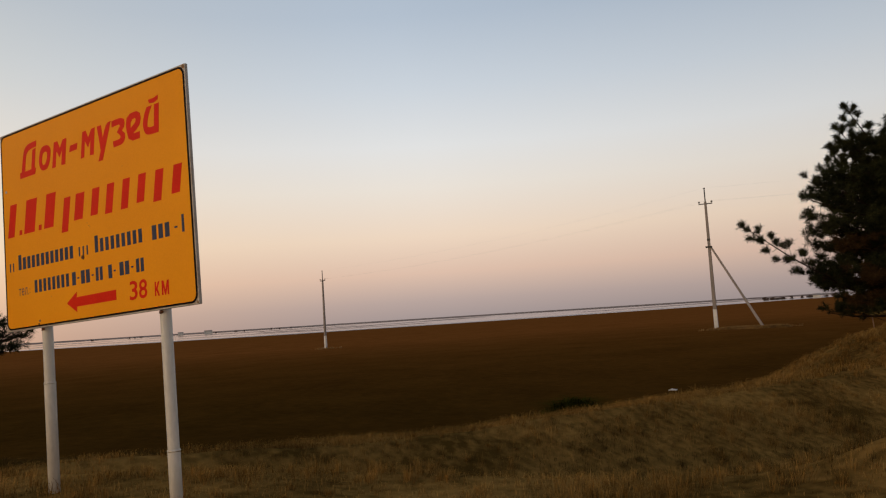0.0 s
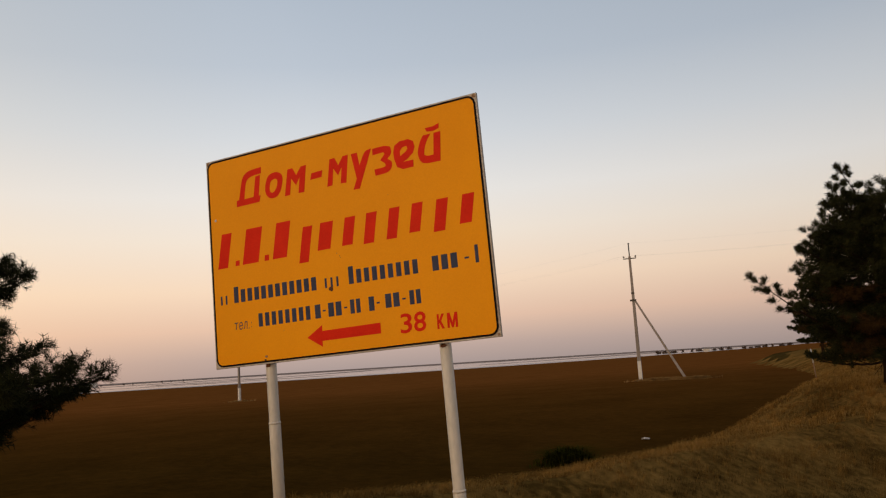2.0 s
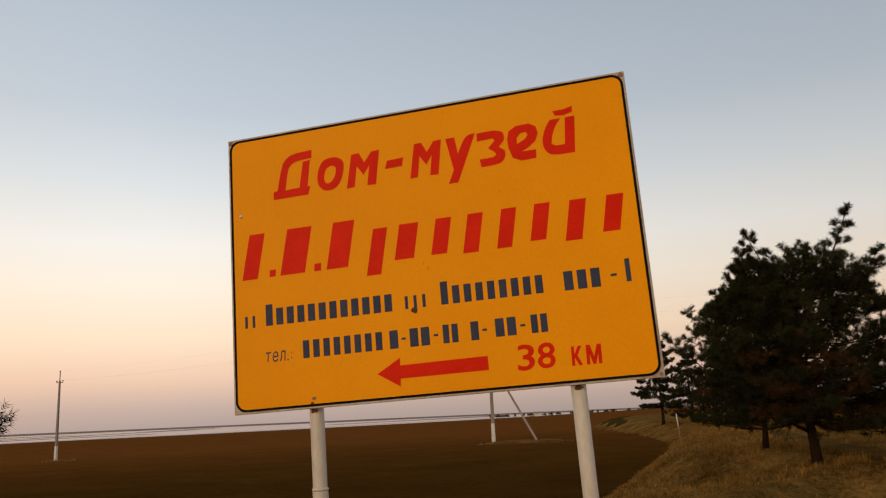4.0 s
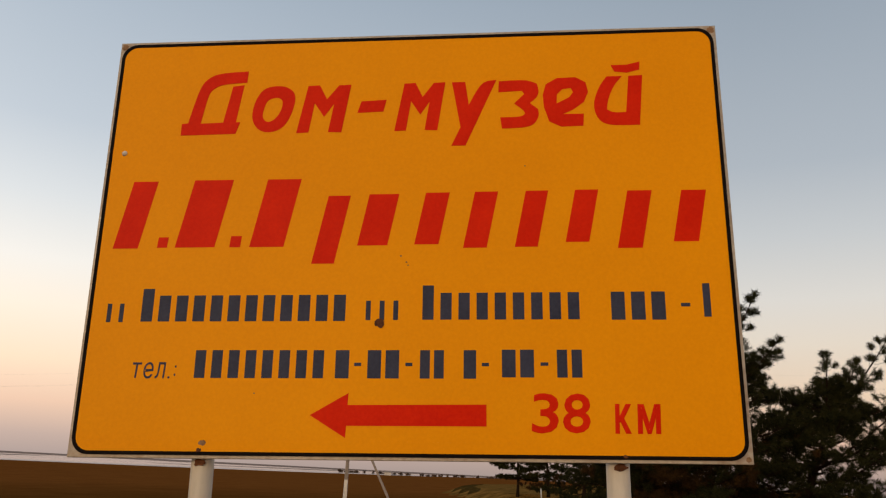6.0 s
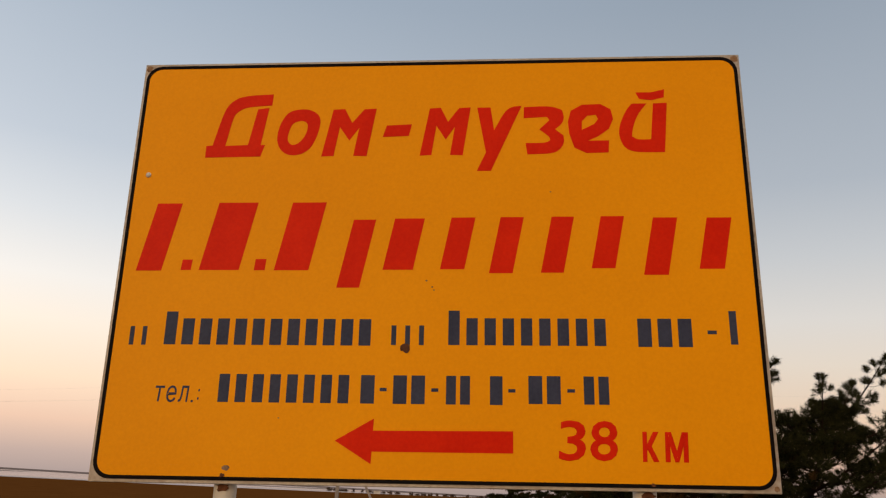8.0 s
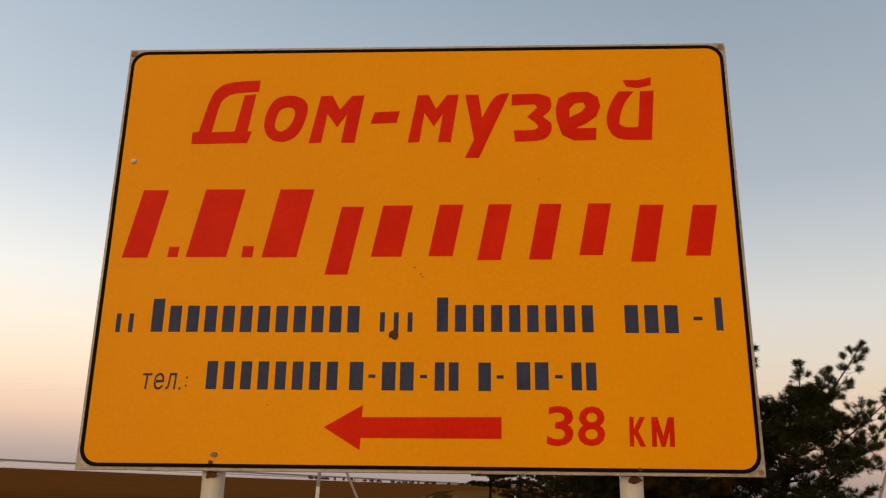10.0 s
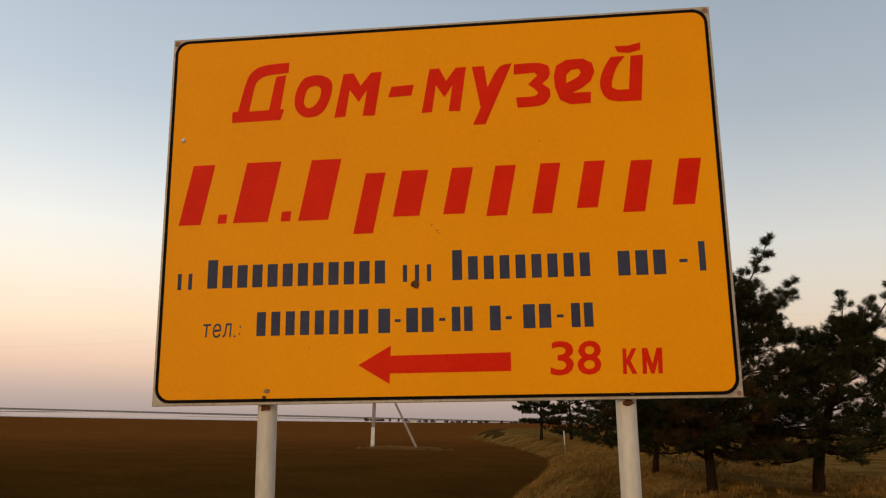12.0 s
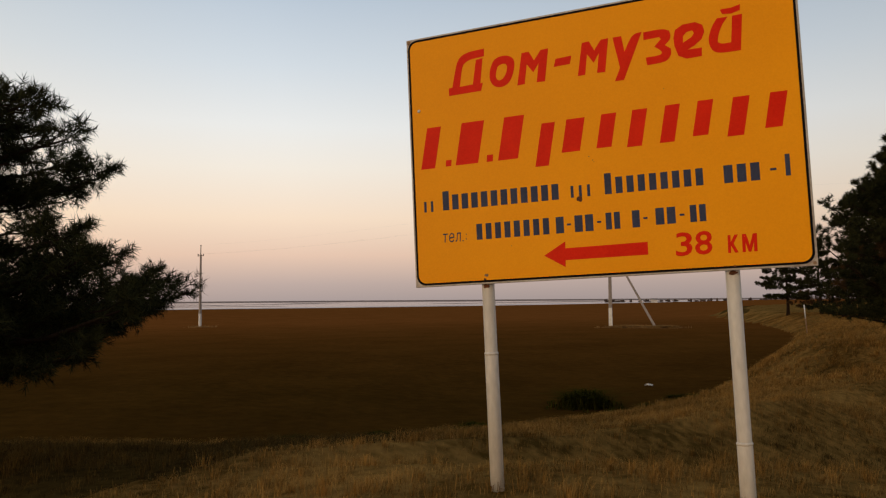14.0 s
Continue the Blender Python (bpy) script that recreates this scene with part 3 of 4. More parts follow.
for cx, cz, rr in ((-1.181, 0.811, 0.014), (1.180, 0.810, 0.015), (1.184, -0.814, 0.010)):
    part("rust_stain", plate_bm(blob(rr, rr, 0, cx, cz, int(rr * 999)), -0.0132, -0.0118), M_STAIN, sign)
dome("screw_head", Matrix.Translation((-1.126, -0.015, 0.337)), 0.011, 0.007, M_LIME, sign)
for u, seam in ((-0.722, -1.27), (0.757, -1.80)):
    bottom = -2.42
    post = tube("post", [(u, 0.056, HIGH / 2 - 0.06), (u, 0.056, seam + 0.01), (u, 0.056, seam)], [0.0405, 0.0405, 0.0405], M_POST, sign, 20, "white-painted steel pipe post")
    low = tube("post", [(u, 0.056, seam), (u, 0.056, seam - 0.015), (u, 0.056, bottom)], [0.0415, 0.0435, 0.0435], M_POST, sign, 20)
    tube("foot", [(u, 0.056, bottom), (u, 0.056, -2.19), (u, 0.056, -2.17)], [0.0455, 0.0455, 0.0440], M_BLACK, low, 20, "dark foot of the post")
    tube("weld", [(u, 0.056, seam + 0.008), (u, 0.056, seam), (u, 0.056, seam - 0.010)], [0.0425, 0.0465, 0.0445], M_POST, post, 20)
    part("rust_spot", plate_bm(blob(0.024, 0.013, 0, u + 0.004, -HIGH / 2 - 0.012, int(u * 99)), 0.0135, 0.018), M_RUST, post, "rusted bolt")


# ---- overhead line ----
def insulator(parent, at):
    x, y, z = at
    prof = [(0.012, 0.0), (0.012, 0.06), (0.05, 0.07), (0.06, 0.10), (0.045, 0.13), (0.055, 0.15), (0.04, 0.19), (0.015, 0.20)]
    ob = tube("insulator", [(x, y, z + h) for _, h in prof], [1.5 * r for r, _ in prof], M_PORCELAIN, parent, 10, "dark glass insulator")
    return ob


def power_pole(x, y, height, strut_to=None, turn=0.0, white=1.7, label=""):
    z = ground_z(x, y) - 0.02
    pole = thing("power_pole", pose(x, y, z, 0, 0, turn), label, "power pole", "overhead line poles")
    for h0, h1, a0, a1, m, nm, lb in ((0, white, 0.155, 0.145, M_LIME, "whitewashed_foot", "whitewashed lower end"), (white, height - 1.2, 0.143, 0.09, M_CONCRETE, "shaft", "weathered concrete shaft")):
        b = bmesh.new()
        low = [b.verts.new((sx * a0, sy * a0 * 0.85, h0)) for sx, sy in ((-1, -1), (1, -1), (1, 1), (-1, 1))]
        top = [b.verts.new((sx * a1, sy * a1 * 0.85, h1)) for sx, sy in ((-1, -1), (1, -1), (1, 1), (-1, 1))]
        b.faces.new(low[::-1]), b.faces.new(top)
        for k in range(4):
            b.faces.new((low[k], low[(k + 1) % 4], top[(k + 1) % 4], top[k]))
        bmesh.ops.bevel(b, geom=[e for e in b.edges if abs(e.verts[0].co.z - e.verts[1].co.z) > 0.1], offset=0.02, segments=2, affect="EDGES", profile=0.5)
        part(nm, b, m, pole, lb)
    tube("top_pipe", [(0, 0, height - 1.6), (0, 0, height - 0.2)], 0.05, M_STEEL, pole, 8, "dark steel top pipe")
    part("crossarm", box_bm(-0.55, 0.55, -0.04, 0.04, height - 1.42, height - 1.34, 0.006), M_STEEL, pole, "short steel crossarm")
    for at in ((-0.5, 0, height - 1.34), (0.5, 0, height - 1.34), (0, 0, height - 0.22)):
        insulator(pole, at)
    if strut_to:
        (sx, sy), hs = strut_to
        inv = pole.matrix_world.inverted()
        foot = inv @ Vector((sx, sy, ground_z(sx, sy) - 0.1))
        v, f = tube_arrays([(0.12, 0, hs), foot], [0.10, 0.135], 4)
        s = new("strut", add_mesh("strut", v, f, M_CONCRETE))
        s.parent = pole
        tagged(s, "slanting concrete strut")
        part("strut_clamp", box_bm(-0.28, 0.22, -0.14, 0.14, hs - 0.06, hs + 0.08, 0.01), M_STEEL, pole)
        part("clamp_band", box_bm(-0.12, 0.12, -0.12, 0.12, height - 4.45, height - 4.3, 0.01), M_STEEL, pole)
    return pole


P1 = power_pole(-12.6, 68.2, 11.85, ((-8.72, 67.6), 6.85), 6, label="concrete power pole with slanting strut standing in the ploughed field")
P2 = power_pole(-65.6, 79.5, 10.25, None, -12, label="single concrete power pole standing far off in the ploughed field")
P3 = power_pole(32.0, 65.6, 10.75, ((28.4, 63.1), 6.7), -4, label="concrete power pole with strut seen behind the roadside pines")


def wire(a, b, sag, name="power_wire"):
    pts = [a.lerp(b, k / 24) - Vector((0, 0, sag * 4 * (k / 24) * (1 - k / 24))) for k in range(25)]
    ob = tube(name, pts, 0.0017, M_STEEL, None, 4)
    return tagged(ob, "thin sagging overhead power line wire", "wire", "overhead line wires")


for pa, pb in ((P2, P1), (P1, P3)):
    for off in ((-0.5, 0, -1.15), (0.5, 0, -1.15), (0, 0, -0.04)):
        tops = {P1: 11.85, P2: 10.25, P3: 10.75}
        wire(pa.matrix_world @ Vector((off[0], 0, tops[pa] + off[2])), pb.matrix_world @ Vector((off[0], 0, tops[pb] + off[2])), 0.7)


# ---- pines ----
def needle_mesh(name, shoots, material, rng, length=0.115, width=0.005, count=30, reach=0.17):
    """Tufts of needles along the shoots: rows of (position, direction)."""
    pos = np.array([p for p, _ in shoots], float)
    dirs = np.array([d for _, d in shoots], float)
    n = len(pos)
    t = rng.uniform(0, 1, (n, count, 1)) ** 0.8
    base = pos[:, None] + dirs[:, None] * (t - 0.5) * reach
    out = rng.normal(size=(n, count, 3))
    out -= (out * dirs[:, None]).sum(-1, keepdims=True) * dirs[:, None]
    out /= np.linalg.norm(out, axis=-1, keepdims=True) + 1e-9
    way = out + dirs[:, None] * rng.uniform(0.25, 1.3, (n, count, 1))
    way /= np.linalg.norm(way, axis=-1, keepdims=True)
    tip = base + way * length * rng.uniform(0.7, 1.2, (n, count, 1))
    side = np.cross(way, rng.normal(size=(n, count, 3)))
    side *= width / (np.linalg.norm(side, axis=-1, keepdims=True) + 1e-9)
    verts = np.stack([base - side, base + side, tip], 2).reshape(-1, 3)
    k = n * count
    me = bpy.data.meshes.new(name)
    me.vertices.add(k * 3)
    me.vertices.foreach_set("co", verts.astype(np.float32).reshape(-1))
    me.loops.add(k * 3)
    me.loops.foreach_set("vertex_index", np.arange(k * 3, dtype=np.int32))
    me.polygons.add(k)
    me.polygons.foreach_set("loop_start", np.arange(0, k * 3, 3, dtype=np.int32))
    me.materials.append(material)
    me.update(calc_edges=True)
    return me


def pine(x, y, height, radius, label, seed, bottom=0.6, lean=(0, 0), aims=(), sprays=(), tiers=(), face=0.0, dead=0.0, whorls=9, per=7, width=0.006, trunk_r=0.13, gaps=0.0, profile=None, needles=30, pad=4, gap=0.14, length=0.10, reach=0.15, hang=0):
    """A pine: trunk, limbs in whorls, twigs set with brushes of needles. aims: world tips that bushy limbs reach; sprays: world tips of slender open shoots;
    tiers: storeys of limbs as (world height of the tips, reach, count), the first limb of each pointing towards face."""
    rng, r = np.random.RandomState(seed), random.Random(seed)
    z0 = ground_z(x, y)
    tree = thing("pine_tree", pose(x, y, z0), label, "pine tree", "roadside pines")
    top = Vector((lean[0], lean[1], height))
    steps = (0, 0.12, 0.25, 0.4, 0.55, 0.7, 0.85, 1.0)
    spine = [Vector((top.x * t ** 1.3 + 0.08 * math.sin(5 * t + seed), top.y * t ** 1.3 + 0.08 * math.cos(4 * t), height * t - 0.15 * (t == 0))) for t in steps]
    tube("trunk", spine, [trunk_r * k for k in (1.3, 1.0, 0.9, 0.78, 0.6, 0.42, 0.24, 0.1)], M_BARK, tree, 9, "rough dark brown trunk")

    def on_spine(h):
        hh = min(max(h / height, 0), 1)
        for i in range(7):
            if hh <= steps[i + 1]:
                return spine[i].lerp(spine[i + 1], (hh - steps[i]) / (steps[i + 1] - steps[i]))
        return spine[7]

    green, brown = [], []
    twig_v, twig_f = [], []

    def twig(pts, radii, sides=3):
        v, f = tube_arrays(pts, radii, sides, False)
        n0 = len(twig_v)
        twig_v.extend(v)
        twig_f.extend(tuple(k + n0 for k in face_) for face_ in f)

    def fan(q, d, store, n, spread=0.55):
        """Brushes that part from one twig's end."""
        for k in range(n):
            w = (d * 0.9 + Vector((r.gauss(0, spread), r.gauss(0, spread), 0.3 + r.gauss(0, spread * 0.75)))).normalized()
            store.append((q + w * (0.05 + 0.04 * r.random()), w))

    def branchlet(p, d, ln, store):
        """A side twig that curves upward, set with brushes of needles."""
        q = p + d * ln + Vector((0, 0, 0.24 * ln))
        m = p.lerp(q, 0.5) - Vector((0, 0, 0.07 * ln))
        twig([p, m, q], [0.009, 0.006, 0.003])
        n = max(1, round(ln / gap))
        for k in range(n):
            t = 0.25 + 0.7 * (k + r.random()) / n
            c = p.lerp(m, t * 2) if t < 0.5 else m.lerp(q, t * 2 - 1)
            w = (d * 0.7 + Vector((r.gauss(0, .6), r.gauss(0, .6), 0.3 + r.gauss(0, .4)))).normalized()
            store.append((c + w * 0.08, w))
        fan(q, d, store, pad)

    def limb(start, end, rad):
        span = (end - start).length
        mid1 = start.lerp(end, 0.4) + Vector((r.uniform(-.1, .1), r.uniform(-.1, .1), -0.08 * span))
        mid2 = start.lerp(end, 0.75) + Vector((r.uniform(-.08, .08), r.uniform(-.08, .08), -0.06 * span))
        pts = [start, mid1, mid2, end]
        tube("limb", pts, [rad, rad * 0.7, rad * 0.45, 0.008], M_BARK, tree, 6)
        along = (end - start).normalized()
        low = max(0.0, 1.7 - 2.6 * start.z / height)
        is_dead = r.random() < dead * low
        branchlet(end - along * 0.28, along, 0.3, brown if is_dead else green)
        for k in range(4 + int(span * 5.5)):
            t = r.uniform(0.22, 0.97)
            if r.random() < gaps:
                continue
            seg = min(int(t * 3), 2)
            p = pts[seg].lerp(pts[seg + 1], t * 3 - seg)
            a = r.uniform(0, 2 * math.pi)
            d = (along * 0.75 + Vector((math.cos(a), math.sin(a), r.uniform(-0.25, 0.5)))).normalized()
            branchlet(p, d, (0.20 + 0.30 * span * (1.0 - t)) * r.uniform(0.6, 1.15), brown if (is_dead or r.random() < dead * 0.25 * low) else green)

    def spray(start, end):
        """A slender rising shoot with tufts on short side twigs and a full tuft at its tip."""
        span = (end - start).length
        along = (end - start).normalized()
        pts = [start.lerp(end, t) - Vector((0, 0, 0.35 * t * (1 - t) * span * 0.5)) for t in (0, 0.25, 0.5, 0.75, 1.0)]
        tube("shoot", pts, [0.035, 0.027, 0.020, 0.014, 0.008], M_BARK, tree, 6)
        fan(end, along, green, pad + 5, 0.42)
        fan(end - along * 0.14, along, green, pad + 2, 0.5)
        n = int(span * 7.0)
        for k in range(n):
            t = 0.30 + 0.64 * (k + r.uniform(0.2, 0.8)) / n
            i = min(int(t * 4), 3)
            p = pts[i].lerp(pts[i + 1], t * 4 - i)
            a = 2.4 * k + r.uniform(-0.4, 0.4)
            side = along.orthogonal().normalized()
            d = (along * 0.9 + side * math.cos(a) + along.cross(side) * math.sin(a)).normalized()
            ln = (0.12 + 0.42 * (1 - t)) * r.uniform(0.7, 1.2)
            q = p + d * ln
            twig([p, p.lerp(q, 0.5) - Vector((0, 0, 0.03)), q], [0.008, 0.006, 0.003])
            fan(q, (d + Vector((0, 0, 0.3))).normalized(), green, pad + 4, 0.5)
            if t < 0.6:
                fan(p.lerp(q, 0.55), d, green, 3)

    base = Vector((x, y, z0))
    for zt, ln0, count in tiers:
        for k in range(count):
            a = face + 2 * math.pi * k / count + (r.uniform(-0.22, 0.22) if k else 0.0)
            ln = ln0 * (1.0 if k == 0 else r.uniform(0.74, 1.0))
            e_h = zt - z0 + (r.uniform(-0.22, 0.16) if k else 0.0)
            s = on_spine(max(e_h - r.uniform(0.02, 0.16) * ln, bottom))
            limb(s, Vector((s.x + math.cos(a) * ln, s.y + math.sin(a) * ln, e_h)), 0.016 + 0.010 * ln)
    for wl in range(0 if tiers else whorls):
        t = wl / (whorls - 1)
        h = bottom + 0.25 + (height - bottom - 0.35) * t
        shape = (1 - t) ** 0.8 * 0.93 + 0.07
        for k in range(per):
            a = 2 * math.pi * (k + 0.37 * wl) / per + r.uniform(-0.3, 0.3)
            ln = radius * shape * r.uniform(0.62, 1.05)
            s = on_spine(h + r.uniform(-0.15, 0.15))
            up = -0.05 + 0.8 * t + r.uniform(-0.15, 0.2)
            if profile:
                up = r.uniform(-0.12, 0.14) + 0.55 * t * t
                ln = max(0.25, profile(h + radius * (1 - t) * up) * r.uniform(0.8, 1.03))
            limb(s, s + Vector((math.cos(a) * ln, math.sin(a) * ln, ln * up)), 0.018 + 0.02 * (1 - t))
    for tip in aims:
        e = Vector(tip) - base
        s = on_spine(min(max(e.z - 0.25 * math.hypot(e.x, e.y), 0.5), height * 0.9))
        limb(s, e, 0.035)
        for k in range(2):
            j = s.lerp(e, r.uniform(0.45, 0.7))
            limb(j, e - (e - s).normalized() * r.uniform(0.3, 0.8) + Vector((r.uniform(-.4, .4), r.uniform(-.4, .4), r.uniform(-.3, .2))), 0.018)
    for tip in sprays:
        e = Vector(tip) - base
        spray(on_spine(min(max(e.z - 1.0 - 0.35 * math.hypot(e.x, e.y), 0.8), height * 0.85)), e)
    for k in range(hang):
        # bare dead twigs that droop under the crown
        a, out = r.uniform(0, 2 * math.pi), r.uniform(0.2, 0.48) * radius
        s = on_spine(bottom + r.uniform(0.1, 0.5))
        m = s + Vector((math.cos(a) * out * 0.6, math.sin(a) * out * 0.6, -0.05))
        e = s + Vector((math.cos(a + 0.2) * out, math.sin(a + 0.2) * out, -r.uniform(0.15, 0.5)))
        tube("dead_twig", [s, m, e], [0.018, 0.011, 0.004], M_BARK, tree, 5)
        for j in range(3):
            c = m.lerp(e, r.uniform(0.1, 0.9))
            twig([c, c + Vector((r.gauss(0, .12), r.gauss(0, .12), -r.uniform(0.05, 0.3)))], [0.007, 0.003])
    tw = new("branchwork", add_mesh("branchwork", twig_v, twig_f, M_BARK))
    tw.parent = tree
    tagged(tw, "thin dark twigs", kind="stuff")
    for name, store, material, text in (("crown", green, M_NEEDLE, "dense dark green needles"), ("dead_crown", brown, M_BROWN, "dry reddish brown needles")):
        if store:
            c = new(name, needle_mesh(name, store, material, rng, length=length, width=width, count=needles, reach=reach))
            c.parent = tree
            tagged(c, text, kind="stuff")
    return tree


pine(-6.5, 3.5, 5.4, 3.6, "broad dark green pine with low spreading branches on the dry verge", 13, bottom=0.9, face=math.atan2(3.42, 1.12), hang=7, trunk_r=0.16,
     tiers=[(1.20, 2.30, 10), (1.36, 2.65, 12), (1.46, 2.90, 13), (1.66, 3.10, 14), (1.84, 2.95, 13), (2.02, 2.50, 12), (2.20, 2.0, 11), (2.40, 1.75, 10), (2.62, 1.98, 11), (2.86, 2.30, 12), (3.06, 2.10, 11), (3.30, 1.80, 10), (3.56, 1.35, 9), (3.80, 0.70, 7), (4.16, 0.72, 8), (4.65, 0.48, 6), (4.95, 0.30, 5)],
     width=0.0043, needles=24, pad=5, gap=0.12, length=0.085)


def broad(z):
    """Reach of the dense pine's limbs at a height over its foot."""
    return float(np.interp(z, (0.8, 1.2, 2.2, 3.2, 3.9, 4.4, 4.9), (1.8, 2.15, 2.4, 2.35, 1.85, 1.05, 0.35)))


pine(4.68, 20.97, 4.4, 2.6, "dense dark pine with dry brown lower needles on the verge", 21, bottom=0.95, trunk_r=0.115, hang=12, profile=broad,
     aims=[(2.75, 19.4, 4.0), (2.75, 19.4, 3.2), (6.3, 19.6, 4.55)], sprays=[(3.6, 19.82, 5.5), (3.38, 19.85, 5.1), (3.2, 19.9, 4.7), (5.4, 17.8, 5.45), (1.55, 18.44, 3.05), (6.2, 19.0, 4.75), (4.5, 19.6, 4.7)],
     dead=0.55, whorls=11, per=10, width=0.0054, needles=30, length=0.107)
pine(4.25, 26.5, 5.0, 2.7, "smaller dark pine standing behind the others on the verge", 31, bottom=0.9, trunk_r=0.085, hang=8, whorls=9, per=8, width=0.009, dead=0.03, needles=20, length=0.11, profile=broad)
pine(7.3, 21.4, 3.8, 2.3, "open pine with rising branch tips beside the road", 41, bottom=0.8, lean=(0.7, -0.4), aims=[(9.2, 20.2, 2.9), (8.9, 20.0, 1.9), (8.3, 20.2, 3.5), (9.1, 20.0, 3.75), (6.3, 20.3, 3.9), (6.6, 20.0, 3.1), (6.3, 20.2, 2.1), (7.2, 19.6, 2.7)],
     sprays=[(8.95, 19.9, 5.12), (9.6, 19.8, 4.1), (8.3, 20.2, 4.5), (9.3, 19.9, 3.3), (7.6, 20.0, 4.6)], dead=0.12, whorls=8, per=8, width=0.0056, needles=28, length=0.107)


def umbrella(z):
    """Reach of the far pine's flat-topped crown at a height."""
    return float(np.interp(z, (1.5, 2.0, 3.0, 4.6, 6.0, 7.0), (1.6, 2.5, 2.5, 2.4, 1.6, 0.5)))


pine(1.3, 77.0, 6.8, 2.5, "slender pine with bare lower trunk far along the verge", 51, bottom=1.5, whorls=8, per=7, width=0.018, profile=umbrella, gaps=0.1, needles=18, length=0.16)
pine(3.8, 72.0, 5.4, 2.4, "bushy pine with brown lower needles far along the verge", 71, bottom=0.6, whorls=7, per=6, width=0.018, dead=0.3, needles=16, length=0.15)
pine(6.0, 62.0, 5.0, 2.6, "bushy dark pine far along the verge", 61, bottom=0.3, whorls=8, per=6, width=0.016, needles=16, length=0.13)


# ---- verge things ----
def slab_bm():
    bm = bmesh.new()
    f = bm.faces.new([bm.verts.new((x, y, 0.0)) for x, y in PIT])
    res = bmesh.ops.extrude_face_region(bm, geom=[f])
    for v in res["geom"]:
        if isinstance(v, bmesh.types.BMVert):
            v.co.z -= 0.3
    bmesh.ops.recalc_face_normals(bm, faces=bm.faces)
    bmesh.ops.bevel(bm, geom=bm.edges[:], offset=0.02, segments=2, affect="EDGES", profile=0.5)
    return bm


slab = part("concrete_slab", slab_bm(), M_SLAB)
slab.location.z = -0.9
tagged(slab, "pale worn concrete slab on the floor of the roadside ditch", "concrete slab")


def in_pit(x, y):
    ok = np.ones(x.shape, bool)
    for (ax, ay), (bx, by) in zip(PIT, np.roll(PIT, -1, 0)):
        ok &= (bx - ax) * (y - ay) - (by - ay) * (x - ax) < 0.05
    return ok


def marker(x, y, h):
    z = ground_z(x, y)
    m = thing("marker_stake", pose(x, y, z - 0.03, 0, -4, 0), "thin pale stake standing at the field edge", "stake")
    tube("shaft", [(0, 0, 0), (0, 0, h * 0.55)], 0.022, M_STAIN, m, 8, "weathered brownish shaft")
    tube("white_top", [(0, 0, h * 0.55), (0, 0, h)], 0.024, M_LIME, m, 8, "white-painted top")
    return m


marker(1.97, 37.2, 1.3)


def blade_mesh(name, spots, material, rng, height, spread=0.5, per=7, width=0.004):
    """Tufts of bent grass blades on the ground, rows of x, y, z."""
    n = len(spots)
    root = np.repeat(spots, per, 0) + rng.normal(size=(n * per, 3)) * (0.05, 0.05, 0.0)
    h = (np.repeat(height, per) * rng.uniform(0.45, 1.15, n * per))[:, None]
    a = rng.uniform(0, 2 * np.pi, n * per)
    tilt = np.stack([np.cos(a), np.sin(a), np.zeros(n * per)], -1) * rng.uniform(0.1, 1.0, (n * per, 1)) * spread
    across = np.stack([-np.sin(a), np.cos(a), np.zeros(n * per)], -1) * width
    up = np.array([0, 0, 1.0])
    mid = root + (up + tilt * 0.5) * h * 0.55
    tip = root + (up * max(1 - 0.3 * spread, 0.4) + tilt * 1.4) * h
    verts = np.stack([root - across - up * 0.03, root + across - up * 0.03, mid + across * 0.8, mid - across * 0.8, tip], 1).reshape(-1, 3)
    k = n * per
    i = np.arange(k, dtype=np.int32)[:, None] * 5
    loops = np.concatenate([i, i + 1, i + 2, i + 3, i + 3, i + 2, i + 4], 1).reshape(-1)
    me = bpy.data.meshes.new(name)
    me.vertices.add(k * 5)
    me.vertices.foreach_set("co", verts.astype(np.float32).reshape(-1))
    me.loops.add(k * 7)
    me.loops.foreach_set("vertex_index", loops.astype(np.int32))
    me.polygons.add(k * 2)
    me.polygons.foreach_set("loop_start", np.stack([np.arange(k) * 7, np.arange(k) * 7 + 4], 1).reshape(-1).astype(np.int32))
    me.materials.append(material)
    me.update(calc_edges=True)
    return me


def verge_grass(name, count, x0, x1, y0, y1, tall, seed, per, width, darker=False):
    rng = np.random.RandomState(seed)
    x, y = rng.uniform(x0, x1, count), rng.uniform(y0, y1, count)
    d = edge_distance(x, y) + 0.3 * waves(x, y, 1.3, 9)
    patch = 0.5 + 0.5 * waves(x, y, 2.2, 17) * 2.2
    keep = (d > 0) & ~in_pit(x, y) & ~on_track(x, y) & ((dull(x, y) > 0) == darker) & (rng.uniform(0, 1, count) < np.clip(patch + 0.45, 0.3, 1))
    x, y = x[keep], y[keep]
    spots = np.stack([x, y, land(x, y)], -1)
    h = tall * (0.65 + 0.5 * np.clip(patch[keep], 0, 1.2))
    ob = new(name, blade_mesh(name, spots, M_DULL if darker else M_GRASS, rng, h, 2.0, per, width))
    return tagged(ob, "dull brownish grass on the darker part of the verge" if darker else "dry straw-coloured grass covering the roadside verge", "grass", kind="stuff")


